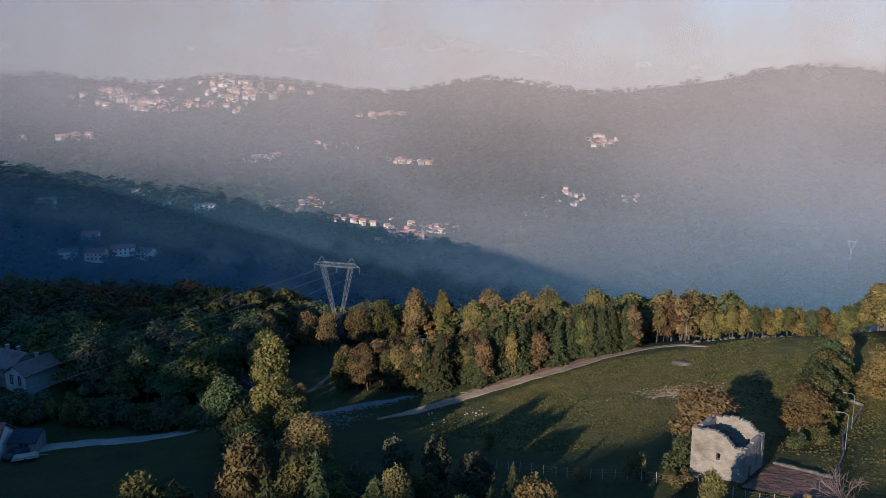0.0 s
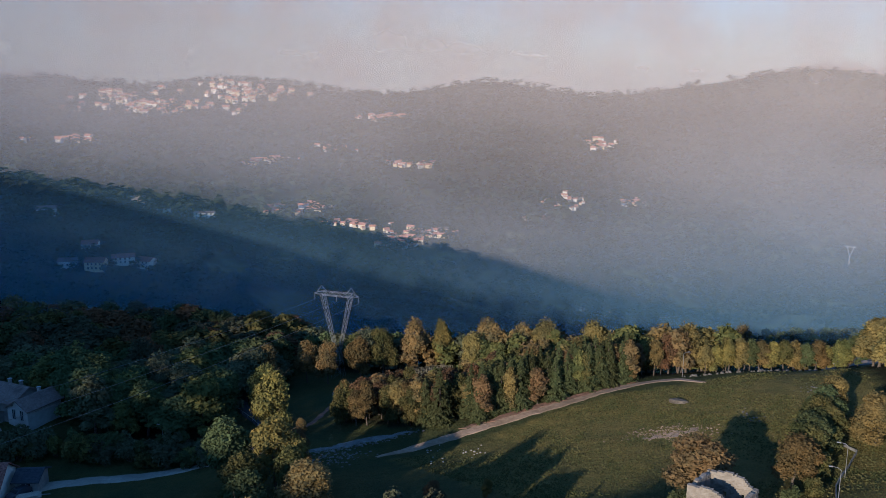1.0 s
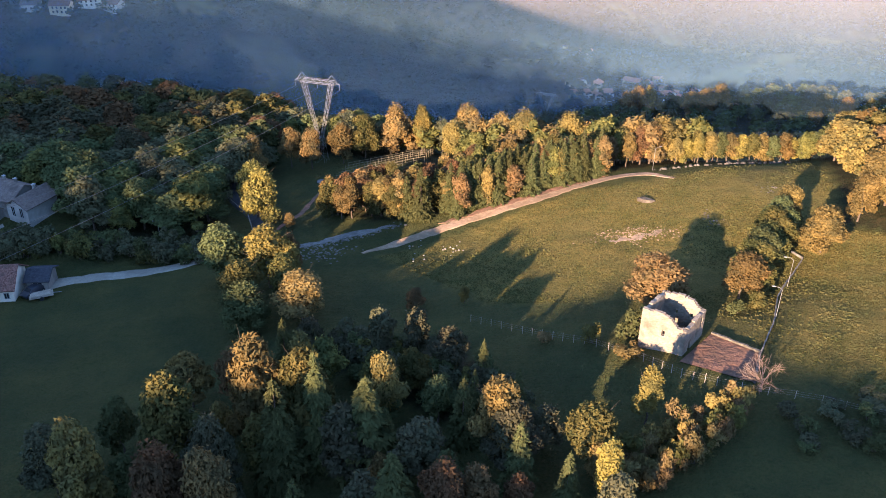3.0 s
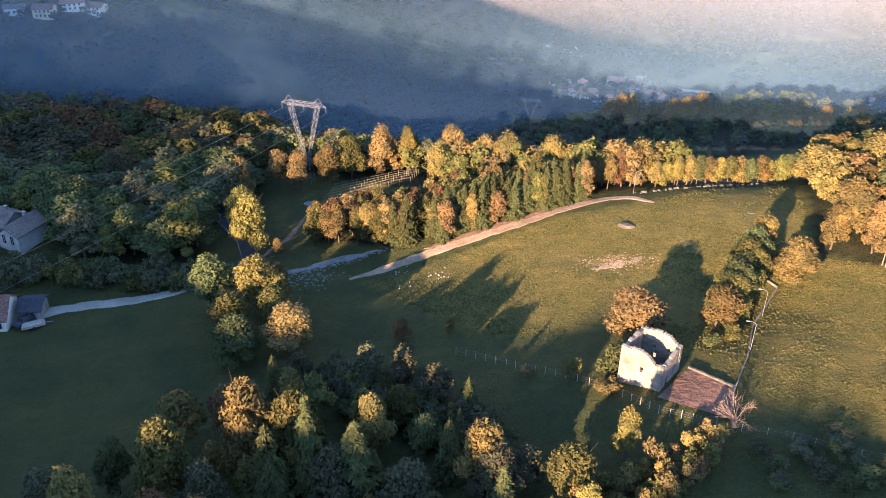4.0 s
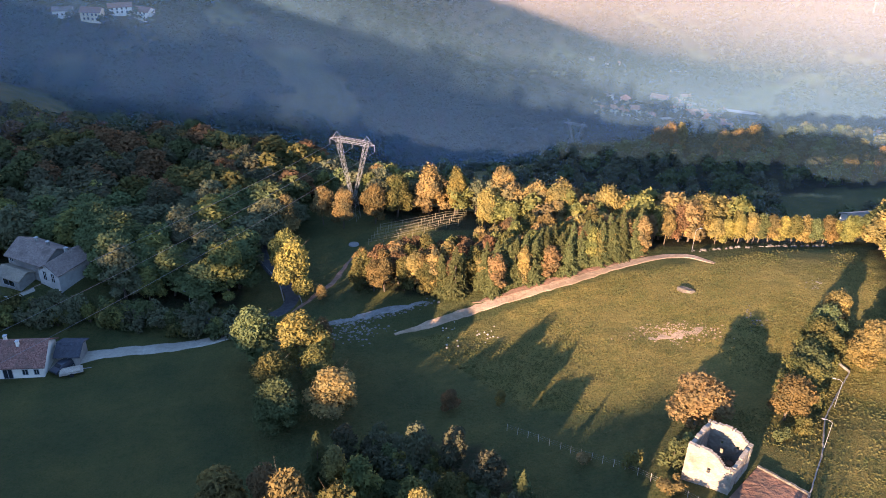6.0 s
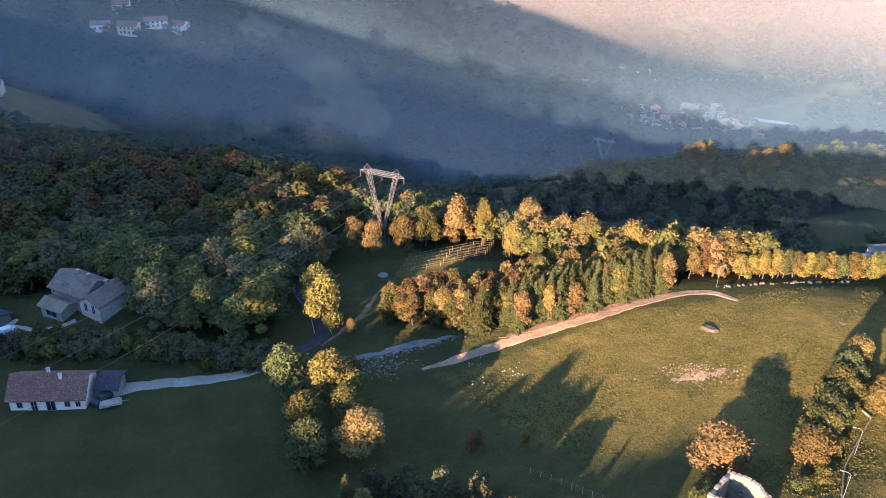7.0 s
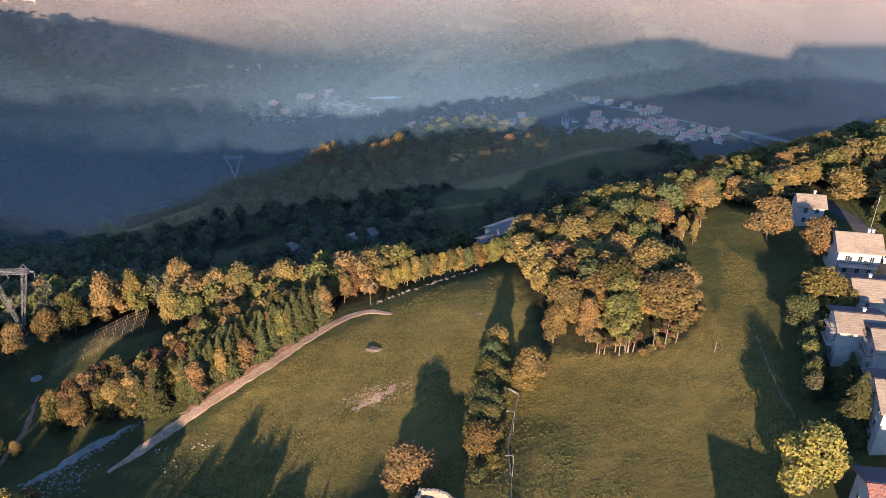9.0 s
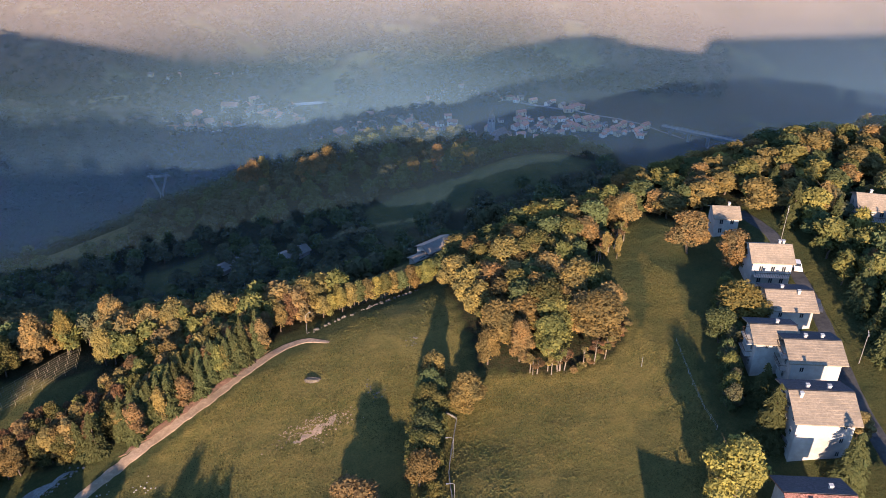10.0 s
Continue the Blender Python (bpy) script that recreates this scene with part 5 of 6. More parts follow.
house(-262.0, 437.0, 15, 14, 9, 5.0, 2.0, WHITE, TILE_BEIGE, "pale two-storey house beside the field", grid_windows("front", (-4, 0, 4), (1.6, 4.0)), group="houses across the gully")
house(-275.0, 424.0, 30, 10, 8, 4.0, 1.8, GREY_WALL, TILE_GREY, "grey farm building beside the field", grid_windows("front", (-2, 2), (1.8,)), group="houses across the gully")
house(-250.0, 598.0, 10, 11, 9, 6.0, 2.2, PALE_WALL, TILE_RED, "white villa on the wooded ridge", grid_windows("front", (-3, 0, 3), (1.6, 4.4), 1.2, 1.5), group="houses on the ridge")
house(-235.0, 569.0, 0, 13, 9, 6.0, 2.4, CREAM, TILE_RED, "yellow villa on the wooded ridge", grid_windows("front", (-4, -1.4, 1.4, 4), (1.6, 4.4), 1.2, 1.5), group="houses on the ridge")
house(-222.0, 584.0, 20, 15, 8, 5.0, 2.0, PALE_WALL, TILE_RED, "long white house on the wooded ridge", grid_windows("front", (-5, -2, 1, 4), (1.6, 3.9), 1.2, 1.4), group="houses on the ridge")
house(-207.0, 586.0, -15, 11, 9, 5.4, 2.2, PALE_WALL, TILE_RED, "white house with a drive on the wooded ridge", grid_windows("front", (-3, 0, 3), (1.6, 4.2), 1.2, 1.5), group="houses on the ridge")
house(-253.0, 567.0, 12, 12, 8, 4.4, 1.8, PALE_WALL, TILE_GREY, "low white house on the wooded ridge", grid_windows("front", (-3, 0, 3), (1.8,), 1.2, 1.4), group="houses on the ridge")
house(-204.0, 728.0, 5, 17, 10, 8.0, 0.8, PALE_WALL, TILE_GREY, "white block of flats on the wooded ridge", grid_windows("front", (-6, -2.5, 2.5, 6), (1.8, 4.6, 7.0), 1.3, 1.5), group="houses on the ridge")
house(-262.0, 730.0, 15, 13, 10, 7.0, 2.4, CREAM, TILE_BEIGE, "sunlit yellow villa on the crest of the ridge", grid_windows("front", (-4, -1.4, 1.4, 4), (1.8, 5.0), 1.3, 1.6), group="houses on the ridge")
house(-246.0, 727.0, 10, 26, 4, 2.4, 0.4, PALE_WALL, TILE_BEIGE, "long white terrace wall below the villa", grid_windows("front", (-4, 0, 4), (1.4,), 1.2, 1.2), group="houses on the ridge", category="terrace", shutters=None)
house(-309.0, 662.0, 20, 14, 9, 5.0, 2.0, PALE_WALL, TILE_GREY, "pale house under the trees of the ridge", grid_windows("front", (-4, 0, 4), (1.8, 4.0), 1.2, 1.4), group="houses on the ridge")

# the villages
VILLAGE = []


def village_house(x, y, turn, size, look_no, group):
    """A plain village house; a few kinds, repeated."""
    while len(VILLAGE) < 6:
        VILLAGE.append(None)
    walls, roof, label = ((PALE_WALL, TILE_FADED, "white village house with a red roof"), (CREAM, TILE_FADED, "yellow village house with a red roof"), (PALE_WALL, TILE_GREY, "white village house with a grey roof"),
                          (PALE_WALL, TILE_FADED, "cream village house with a red roof"), (CREAM, TILE_FADED, "cream village house with a pale red roof"), (CREAM, TILE_GREY, "ochre village house with a grey roof"))[look_no]
    m = pose(x, y, gz(x, y), 0, 0, turn)
    if VILLAGE[look_no] is None:
        w, d, e = (11, 14, 9, 12, 16, 10)[look_no], (9, 9, 8, 10, 10, 9)[look_no], (6, 7.5, 5, 6, 8, 6)[look_no]
        VILLAGE[look_no] = ob = thing("house", m, label + " in the valley", "house", group)
        part("wall", gable_walls(w, d, e, 2.4), walls, ob)
        part("roof", roof_courses(w, d, e, 2.4, 0.7, 3, 0.25).data, roof, ob)
        for u in (-w / 4, w / 4):
            for z in (1.8, 4.6):
                s = part("window", Shape().box(u - 0.7, -d / 2 - 0.06, z - 0.8, u + 0.7, -d / 2 + 0.05, z + 0.8).data, GLASS, ob)
        return ob
    s = VILLAGE[look_no].scale
    ob = copy_thing(VILLAGE[look_no], m @ Matrix.Diagonal((size / s.x, size / s.y, size / s.z, 1)))
    ob["group"] = group
    return ob


def village(seed, spine, count, spread, group, gap=11.0, size=(0.55, 0.85)):
    rng = np.random.default_rng(seed)
    done = []
    for _ in range(count * 20):
        if len(done) >= count:
            break
        k = rng.integers(len(spine) - 1)
        u = rng.uniform()
        x = spine[k][0] + (spine[k + 1][0] - spine[k][0]) * u + rng.normal() * spread
        y = spine[k][1] + (spine[k + 1][1] - spine[k][1]) * u + rng.normal() * spread
        if any((x - a) ** 2 + (y - b) ** 2 < gap * gap for a, b in done):
            continue
        done.append((x, y))
        a = math.degrees(math.atan2(spine[k + 1][1] - spine[k][1], spine[k + 1][0] - spine[k][0]))
        village_house(x, y, (a + rng.choice((0, 90, 12, -14))) % 180 - 90 if rng.uniform() < 0.4 else rng.uniform(-25, 25), rng.uniform(*size), int(rng.integers(6)), group)


LOW = "houses of the lower village"
village(71, ((152, 840), (160, 797), (190, 789), (213, 826)), 16, 6, LOW, 9, (0.5, 0.8))
village(72, ((233, 828), (238, 795), (254, 744), (271, 703)), 40, 8, LOW, 7.5, (0.45, 0.75))
village(73, ((273, 715), (303, 698), (330, 725), (360, 682)), 34, 8, LOW, 7.5, (0.45, 0.75))
village(74, ((379, 733), (432, 747), (447, 731), (478, 693), (508, 651)), 30, 6, LOW, 8, (0.4, 0.65))
village(75, ((446, 660), (468, 620), (493, 618), (509, 586), (543, 584)), 54, 8, LOW, 6.5, (0.38, 0.6))
village(76, ((172, 1030), (215, 1000), (250, 960)), 10, 10, LOW, 9, (0.5, 0.8))
village(77, ((362, 682), (400, 650), (431, 614), (462, 577)), 24, 9, LOW, 8, (0.45, 0.75))
village(81, ((-68, 1250), (-24, 1322), (6, 1312)), 54, 11, "houses of the far village", 8.5, (0.5, 0.9))
FAR_HOUSES = []


def far_village(seed, spine, count, spread, gap, size):
    """Gathers the places of houses too far off to tell apart."""
    rng = np.random.default_rng(seed)
    for _ in range(count):
        k, u = rng.integers(len(spine) - 1), rng.uniform()
        (ax, ay), (bx, by) = spine[k], spine[k + 1]
        FAR_HOUSES.append((ax + (bx - ax) * u + 1.6 * rng.normal() * spread, ay + (by - ay) * u + 1.6 * rng.normal() * spread, rng.uniform(-40, 40), 0.7 * rng.uniform(*size)))


far_village(82, ((-168, 1383), (-97, 1347)), 34, 9, 11, (0.5, 0.9))
far_village(83, ((151, 1423), (200, 1540), (236, 1642), (275, 1667)), 40, 9, 11, (0.5, 0.9))
far_village(84, ((-305, 1442), (-279, 1479)), 18, 9, 12, (0.6, 1.0))
far_village(85, ((-242, 1451), (-221, 1489)), 20, 9, 12, (0.6, 1.0))
far_village(86, ((-99, 1861), (-34, 1917)), 20, 14, 14, (0.7, 1.2))
far_village(87, ((366, 1715), (426, 1797)), 14, 10, 13, (0.7, 1.1))
far_village(88, ((-1500, 3721), (-1115, 3341), (-861, 3265)), 80, 70, 30, (1.4, 2.6))
far_village(89, ((-915, 3738), (-713, 3538)), 60, 60, 30, (1.4, 2.6))
far_village(90, ((-273, 3091), (-137, 3107)), 34, 20, 26, (1.2, 2.2))
far_village(91, ((-1079, 2343), (-998, 2424)), 24, 22, 22, (1.0, 1.8))
far_village(92, ((-441, 1943), (-371, 1986)), 22, 14, 22, (0.8, 1.4))
far_village(93, ((-297, 2158), (-227, 2131)), 14, 14, 22, (0.8, 1.3))
far_village(94, ((428, 2546), (496, 2642)), 16, 24, 22, (1.0, 1.6))
v, f, mats = [], [], []
for k, (x, y, turn, size) in enumerate(FAR_HOUSES):
    m = pose(x, y, gz(x, y), 0, 0, turn) @ Matrix.Diagonal((1.25 * size, 1.25 * size, 1.6 * size, 1))
    for (vv, ff), mi in ((gable_walls(12, 9, 6.5, 2.4), k % 2), (roof_courses(12, 9, 6.5, 2.4, 0.7, 1, 0.25).data, 2)):
        o = len(v)
        v += [tuple(m @ Vector(p)) for p in vv]
        f += [tuple(o + i for i in face) for face in ff]
        mats += [mi] * len(ff)
me = mesh_of("distant_houses", v, f, PALE_WALL)
me.materials.append(CREAM)
me.materials.append(TILE_FADED)
me.polygons.foreach_set("material_index", mats)
tagged(new("distant_houses", me), "tiny pale houses with red roofs scattered over the far slopes", "houses", kind="stuff")

church = thing("church", pose(397, 620, gz(397, 620), 0, 0, 25), "pale village church with a tall pointed bell tower", "church")
part("nave", gable_walls(24, 11, 8.5, 3.5, -6), WHITE, church)
part("roof", roof_courses(24, 11, 8.5, 3.5, 0.6, 4, 0.3).data, TILE_GREY, church)
tower = part("bell_tower", Shape().box(3, 7, -6, 8, 12, 20).box(2.7, 6.7, 16, 8.3, 12.3, 16.6).data, WHITE, church)
part("spire", Shape().bar((5.5, 9.5, 20), (5.5, 9.5, 29), 3.4, 0.15, 8).data, TILE_GREY, tower)
for k in range(4):
    p = part("opening", Shape().box(-0.7, -2.56, 17.2, 0.7, -2.4, 19.4).data, GLASS, tower)
    p.matrix_basis = pose(5.5, 9.5, 0, 0, 0, 90 * k)
for k in range(5):
    part("window", Shape().box(-9 + 4 * k, -5.56, 3.6, -8 + 4 * k, -5.4, 6.4).data, GLASS, church)
ribbon("village_road", ((165, 780), (215, 778), (262, 810), (300, 790)), 7, 0.4, CONCRETE, "pale road looping through the village", "road", 11, 0.2)
ribbon("valley_road", ((411, 760), (450, 715), (500, 655), (550, 605), (572, 560)), 3.4, 0.4, GRAVEL, "pale road along the edge of the village", "road", 12, 0.2)
viaduct = thing("viaduct", pose(582, 540, gz(582, 540) - 2, 0, 0, -58), "long pale concrete viaduct leaving the village", "bridge")
part("deck", Shape().box(-45, -4, 13, 45, 4, 14.4).box(-45, -4, 14.4, 45, -3.6, 15.3).box(-45, 3.6, 14.4, 45, 4, 15.3).data, GRAVEL, viaduct)
for k in range(5):
    part("pier", Shape().box(-37 + 18 * k, -2.4, -12, -34.4 + 18 * k, 2.4, 13).data, GRAVEL, viaduct)


# ---- the roofless stone house ----
def ragged_wall(length, tops, thick, holes, seed, cell=0.2):
    """A standing wall with a broken top; openings go right through. tops: heights along it."""
    rng = np.random.default_rng(seed)
    n = int(length / cell)
    drift = np.convolve(rng.normal(size=n + 4), np.ones(5) / 5, "valid") * 0.22
    top = [int(round((np.interp((i + 0.5) / n, np.linspace(0, 1, len(tops)), tops) + drift[i]) / cell)) for i in range(n)]
    low = 5
    full = set()
    for i in range(n):
        for k in range(-low, top[i]):
            x, z = (i + 0.5) * cell, (k + 0.5) * cell
            if not any(a < x < b and c < z < e for a, c, b, e in holes):
                full.add((i, k))
    sx = length / n
    jit = {}

    def at(i, j, k):
        if (i, j, k) not in jit:
            jit[(i, j, k)] = (i * sx + rng.uniform(-0.02, 0.02), j * thick + rng.uniform(-0.04, 0.04), k * cell + rng.uniform(-0.03, 0.03))
        return jit[(i, j, k)]

    v, f, index = [], [], {}

    def vert(key):
        if key not in index:
            index[key] = len(v)
            v.append(at(*key))
        return index[key]

    for i, k in full:
        quads = [[(i, 0, k), (i + 1, 0, k), (i + 1, 0, k + 1), (i, 0, k + 1)], [(i + 1, 1, k), (i, 1, k), (i, 1, k + 1), (i + 1, 1, k + 1)]]
        if (i - 1, k) not in full:
            quads.append([(i, 1, k), (i, 0, k), (i, 0, k + 1), (i, 1, k + 1)])
        if (i + 1, k) not in full:
            quads.append([(i + 1, 0, k), (i + 1, 1, k), (i + 1, 1, k + 1), (i + 1, 0, k + 1)])
        if (i, k + 1) not in full:
            quads.append([(i, 0, k + 1), (i + 1, 0, k + 1), (i + 1, 1, k + 1), (i, 1, k + 1)])
        if (i, k - 1) not in full:
            quads.append([(i, 1, k), (i + 1, 1, k), (i + 1, 0, k), (i, 0, k)])
        f += [tuple(vert(q) for q in quad) for quad in quads]
    return v, f


ruin = thing("ruined_house", pose(27.6, 88.9, 3.7, 0, 0, -37.8), "roofless pale plastered stone house with broken wall tops", "ruin")
front = part("front_wall", ragged_wall(5.9, (5.5, 5.6, 5.9, 5.5, 4.7, 4.3), 0.5, ((2.9, 2.6, 3.3, 3.4),), 1), PLASTER, ruin)
side = part("side_wall", ragged_wall(6.6, (4.3, 4.2, 4.3, 4.4, 4.3, 4.1), 0.5, ((1.6, 0.0, 2.5, 2.1), (3.6, 0.9, 4.4, 2.2), (5.0, 2.6, 5.6, 3.6)), 2), PLASTER, ruin)
side.matrix_basis = pose(5.9, 0.005, 0, 0, 0, 90)
rear = part("rear_wall", ragged_wall(5.9, (4.2, 4.7, 5.4, 5.3, 5.0, 4.9), 0.5, ((1.4, 2.4, 1.9, 3.2), (3.4, 2.2, 3.9, 3.1)), 3), PLASTER, ruin)
rear.matrix_basis = pose(5.9, 6.6, 0, 0, 0, 180)
other = part("far_side_wall", ragged_wall(6.6, (4.8, 5.0, 5.2, 5.4, 5.3, 5.4), 0.5, ((3.0, 2.6, 3.5, 3.4),), 4), PLASTER, ruin)
other.matrix_basis = pose(0, 6.6, 0, 0, 0, 270)
rub = Shape()
rng = np.random.default_rng(9)
for _ in range(60):
    a, b, r = rng.uniform(0.7, 5.2), rng.uniform(0.7, 5.9), rng.uniform(0.15, 0.5)
    rub.box(a - r, b - r * 0.7, -0.3, a + r * 0.8, b + r, rng.uniform(0.1, 0.7))
part("rubble", rub.data, RED_EARTH, ruin, "fallen stones and earth inside")


# ---- pylons, lines and poles ----
def truss(s, a, b, wa, wb, n, r, q):
    """A four-sided lattice mast from a to b, widths wa and wb, side direction q."""
    a, b, q = Vector(a), Vector(b), Vector(q).normalized()
    d = (b - a).normalized()
    p = d.cross(q).normalized()
    corner = lambda t, i, j: a + (b - a) * t + (q * i + p * j) * ((wa + (wb - wa) * t) / 2)
    ring = ((-1, -1), (1, -1), (1, 1), (-1, 1))
    for i, j in ring:
        s.bar(corner(0, i, j), corner(1, i, j), r)
    for k in range(n):
        t0, t1 = k / n, (k + 1) / n
        for e in range(4):
            c0, c1 = ring[e], ring[(e + 1) % 4]
            if k % 2:
                c0, c1 = c1, c0
            s.bar(corner(t0, *c0), corner(t1, *c1), r * 0.7)
            s.bar(corner(t1, *ring[e]), corner(t1, *ring[(e + 1) % 4]), r * 0.6)


def pylon(x, y, z, turn, waist, arm, half, label, r=0.034):
    """A lattice pylon whose two masts spread upwards to one long cross-arm. Heights over its foot."""
    ob = thing("pylon", pose(x, y, z, 0, 0, turn), label, "pylon", "pylons of the power line")
    s = Shape()
    truss(s, (0, 0, -0.5), (0, 0, waist), 2.6, 1.3, max(3, int(waist / 1.6)), r, (1, 0, 0))
    part("body", s.data, STEEL, ob)
    for k in (-1, 1):
        s = Shape()
        truss(s, (k * 0.35, 0, waist), (k * half * 0.62, 0, arm), 0.55, 0.95, 9, r * 0.85, (1, 0, 0))
        part("mast", s.data, STEEL, ob)
        s = Shape()
        s.bar((k * half * 0.45, -0.4, arm + 0.5), (k * half * 0.66, 0, arm + 2.0), r * 0.8).bar((k * half * 0.85, -0.3, arm + 0.4), (k * half * 0.66, 0, arm + 2.0), r * 0.8)
        s.bar((k * half * 0.45, 0.4, arm + 0.5), (k * half * 0.66, 0, arm + 2.0), r * 0.8).bar((k * half * 0.85, 0.3, arm + 0.4), (k * half * 0.66, 0, arm + 2.0), r * 0.8)
        part("peak", s.data, STEEL, ob)
    s = Shape()
    truss(s, (-half * 0.7, 0, arm + 0.2), (half * 0.7, 0, arm + 0.2), 0.9, 0.9, 10, r * 0.85, (0, 0, 1))
    for k in (-1, 1):
        for j in (-0.4, 0.4):
            s.bar((k * half * 0.7, j, arm + 0.6), (k * half, 0, arm), r * 0.8).bar((k * half * 0.7, j, arm - 0.2), (k * half, 0, arm), r * 0.8)
    part("crossarm", s.data, STEEL, ob)
    for u in (-half * 0.98, 0, half * 0.98):
        part("insulator", Shape().bar((u, 0, arm - 0.2), (u, 0, arm - 1.5), 0.07, 0.07, 6).data, CABLE, ob)
    return ob


PY = ((-23.8, 187.5, gz(-23.8, 187.5), -19), (62.0, 408.0, -94.0, -22), (232, 800, -232.0, -20))
pylon(*PY[0], 6.0, 19.6, 5.6, "pale steel lattice pylon standing in the autumn trees")
pylon(*PY[1], 8.0, 17.6, 5.8, "pale steel lattice pylon on the slope below", 0.07)
pylon(*PY[2], 12.0, 27.0, 8.0, "tall lattice pylon in the hazy valley", 0.13)
pylon(241, 874, -244, -20, 10, 22, 7.0, "distant lattice pylon above the village", 0.13)
pylon(690, 1420, gz(690, 1420), -30, 14, 30, 9.0, "faint lattice pylon on the far slope", 0.3)


def cable(name, a, b, sag, r, label, group, n=24):
    pts = [Vector(a).lerp(Vector(b), i / n) - Vector((0, 0, sag * 4 * (i / n) * (1 - i / n))) for i in range(n + 1)]
    cu = bpy.data.curves.new(name, "CURVE")
    cu.dimensions, cu.bevel_depth, cu.bevel_resolution = "3D", r, 1
    sp = cu.splines.new("POLY")
    sp.points.add(n)
    for p, q in zip(sp.points, pts):
        p.co = (*q, 1)
    cu.materials.append(CABLE)
    ob = new(name, cu)
    return tagged(ob, label, "cable", group)


for k, (ex, ey, ez) in zip((-1, 0, 1), ((-112, 62, 9.5), (-106, 58, 8.0), (-100, 54, 7.0))):
    c, s0 = math.cos(radians(-19)), math.sin(radians(-19))
    a = (PY[0][0] + k * 5.5 * c, PY[0][1] + k * 5.5 * s0, PY[0][2] + 18.1)
    cable("power_cable", a, (ex, ey, ez), 3.0, 0.022, "thin dark power cable strung from the pylon", "power cables")


def street_lamp(x, y, h, turn):
    ob = thing("street_lamp", pose(x, y, gz(x, y), 0, 0, turn), "pale steel street lamp with a short curved arm", "street lamp", "street lamps")
    part("pole", Shape().bar((0, 0, -0.3), (0, 0, h), 0.04, 0.03, 8).data, STEEL, ob)
    arm = part("arm", Shape().bar((0, 0, h), (0.4, 0, h + 0.3), 0.035, 0.03, 6).bar((0.4, 0, h + 0.3), (1.0, 0, h + 0.34), 0.03, 0.03, 6).data, STEEL, ob)
    part("lamp_head", Shape().box(0.95, -0.09, h + 0.28, 1.4, 0.09, h + 0.38).data, STEEL, arm)


for x, y, h, a in ((47.6, 94.6, 4.6, 160), (53.6, 105.4, 4.6, 160), (47.0, 159.0, 4.6, 20)):
    street_lamp(x, y, h, a)


def utility_pole(x, y, h, turn, arms):
    ob = thing("utility_pole", pose(x, y, gz(x, y), 0, 0, turn), "grey utility pole with short cross-arms by the street", "utility pole", "utility poles")
    part("pole", Shape().bar((0, 0, -0.3), (0, 0, h), 0.07, 0.05, 8).data, GRAVEL, ob)
    for k in range(arms):
        arm = part("crossarm", Shape().box(-0.9, -0.05, h - 0.5 - 0.6 * k, 0.9, 0.05, h - 0.38 - 0.6 * k).data, STEEL, ob)
        for u in (-0.8, -0.3, 0.3, 0.8):
            part("insulator", Shape().bar((u, 0, h - 0.38 - 0.6 * k), (u, 0, h - 0.18 - 0.6 * k), 0.05, 0.05, 6).data, CONCRETE, arm)


utility_pole(146.0, 119.0, 8.5, 40, 2)
utility_pole(122.8, 80.2, 7.0, 40, 1)
utility_pole(93.2, 103.4, 2.4, 0, 0)
utility_pole(-50.0, 143.8, 5.0, 10, 1)


# ---- fences, walls and stones ----
def along(line, step):
    out = []
    for (ax, ay), (bx, by) in zip(line, line[1:]):
        n = max(1, int(math.hypot(bx - ax, by - ay) / step))
        out += [(ax + (bx - ax) * i / n, ay + (by - ay) * i / n) for i in range(n)]
    return out + [line[-1]]


def fence(line, step, h, rails, label, r=0.05, rail_r=0.012, material=TIMBER, rail_material=None, category="fence", group="", seed=0):
    rng = np.random.default_rng(seed)
    x0, y0 = line[0]
    z0 = gz(x0, y0)
    ob = thing("fence", pose(x0, y0, z0), label, category, group)
    pts = [(x - x0, y - y0, gz(x, y) - z0) for x, y in along(line, step)]
    for x, y, z in pts:
        lean = rng.uniform(-0.06, 0.06, 2)
        part("post", Shape().bar((x, y, z - 0.3), (x + lean[0], y + lean[1], z + h * rng.uniform(0.92, 1.08)), r, r * 0.85, 6).data, material, ob)
    for k in range(rails):
        s = Shape()
        zz = h * (0.9 - 0.75 * k / max(1, rails))
        for a, b in zip(pts, pts[1:]):
            bar = Shape() if rail_r > 0.02 else s
            bar.bar((a[0], a[1], a[2] + zz), (b[0], b[1], b[2] + zz), rail_r)
            if rail_r > 0.02:
                part("rail", bar.data, rail_material or material, ob)
        if rail_r <= 0.02:
            part("wire", s.data, rail_material or material, ob)
    return ob


fence(((7, 103.4), (14, 98.5), (21.4, 92.0), (26.6, 86.2)), 1.6, 1.3, 3, "fence of pale posts and thin wires across the field", 0.04, 0.006, TIMBER, STEEL, seed=1)
fence(((26.6, 86.2), (31.0, 81.0), (37.2, 77.8)), 1.3, 1.3, 3, "fence of pale posts and wires below the roofless house", 0.045, 0.006, TIMBER, STEEL, seed=2)
fence(((37.2, 77.8), (45.5, 75.0), (54, 70.2), (62, 66)), 2.4, 1.2, 3, "fence of pale posts and wires along the lower field", 0.035, 0.007, TIMBER, STEEL, seed=3)
for k in range(5):
    fence(((-19.0 + 0.5 * k, 172.0 + 2.0 * k), (-9.5 + 0.6 * k, 175.2 + 2.3 * k), (0.5 + 0.5 * k, 180.0 + 2.5 * k)), 2.6, 1.5, 2, "weathered timber paddock fence on the terraced ground", 0.05, 0.032, OLD_TIMBER, group="paddock fences", seed=10 + k)
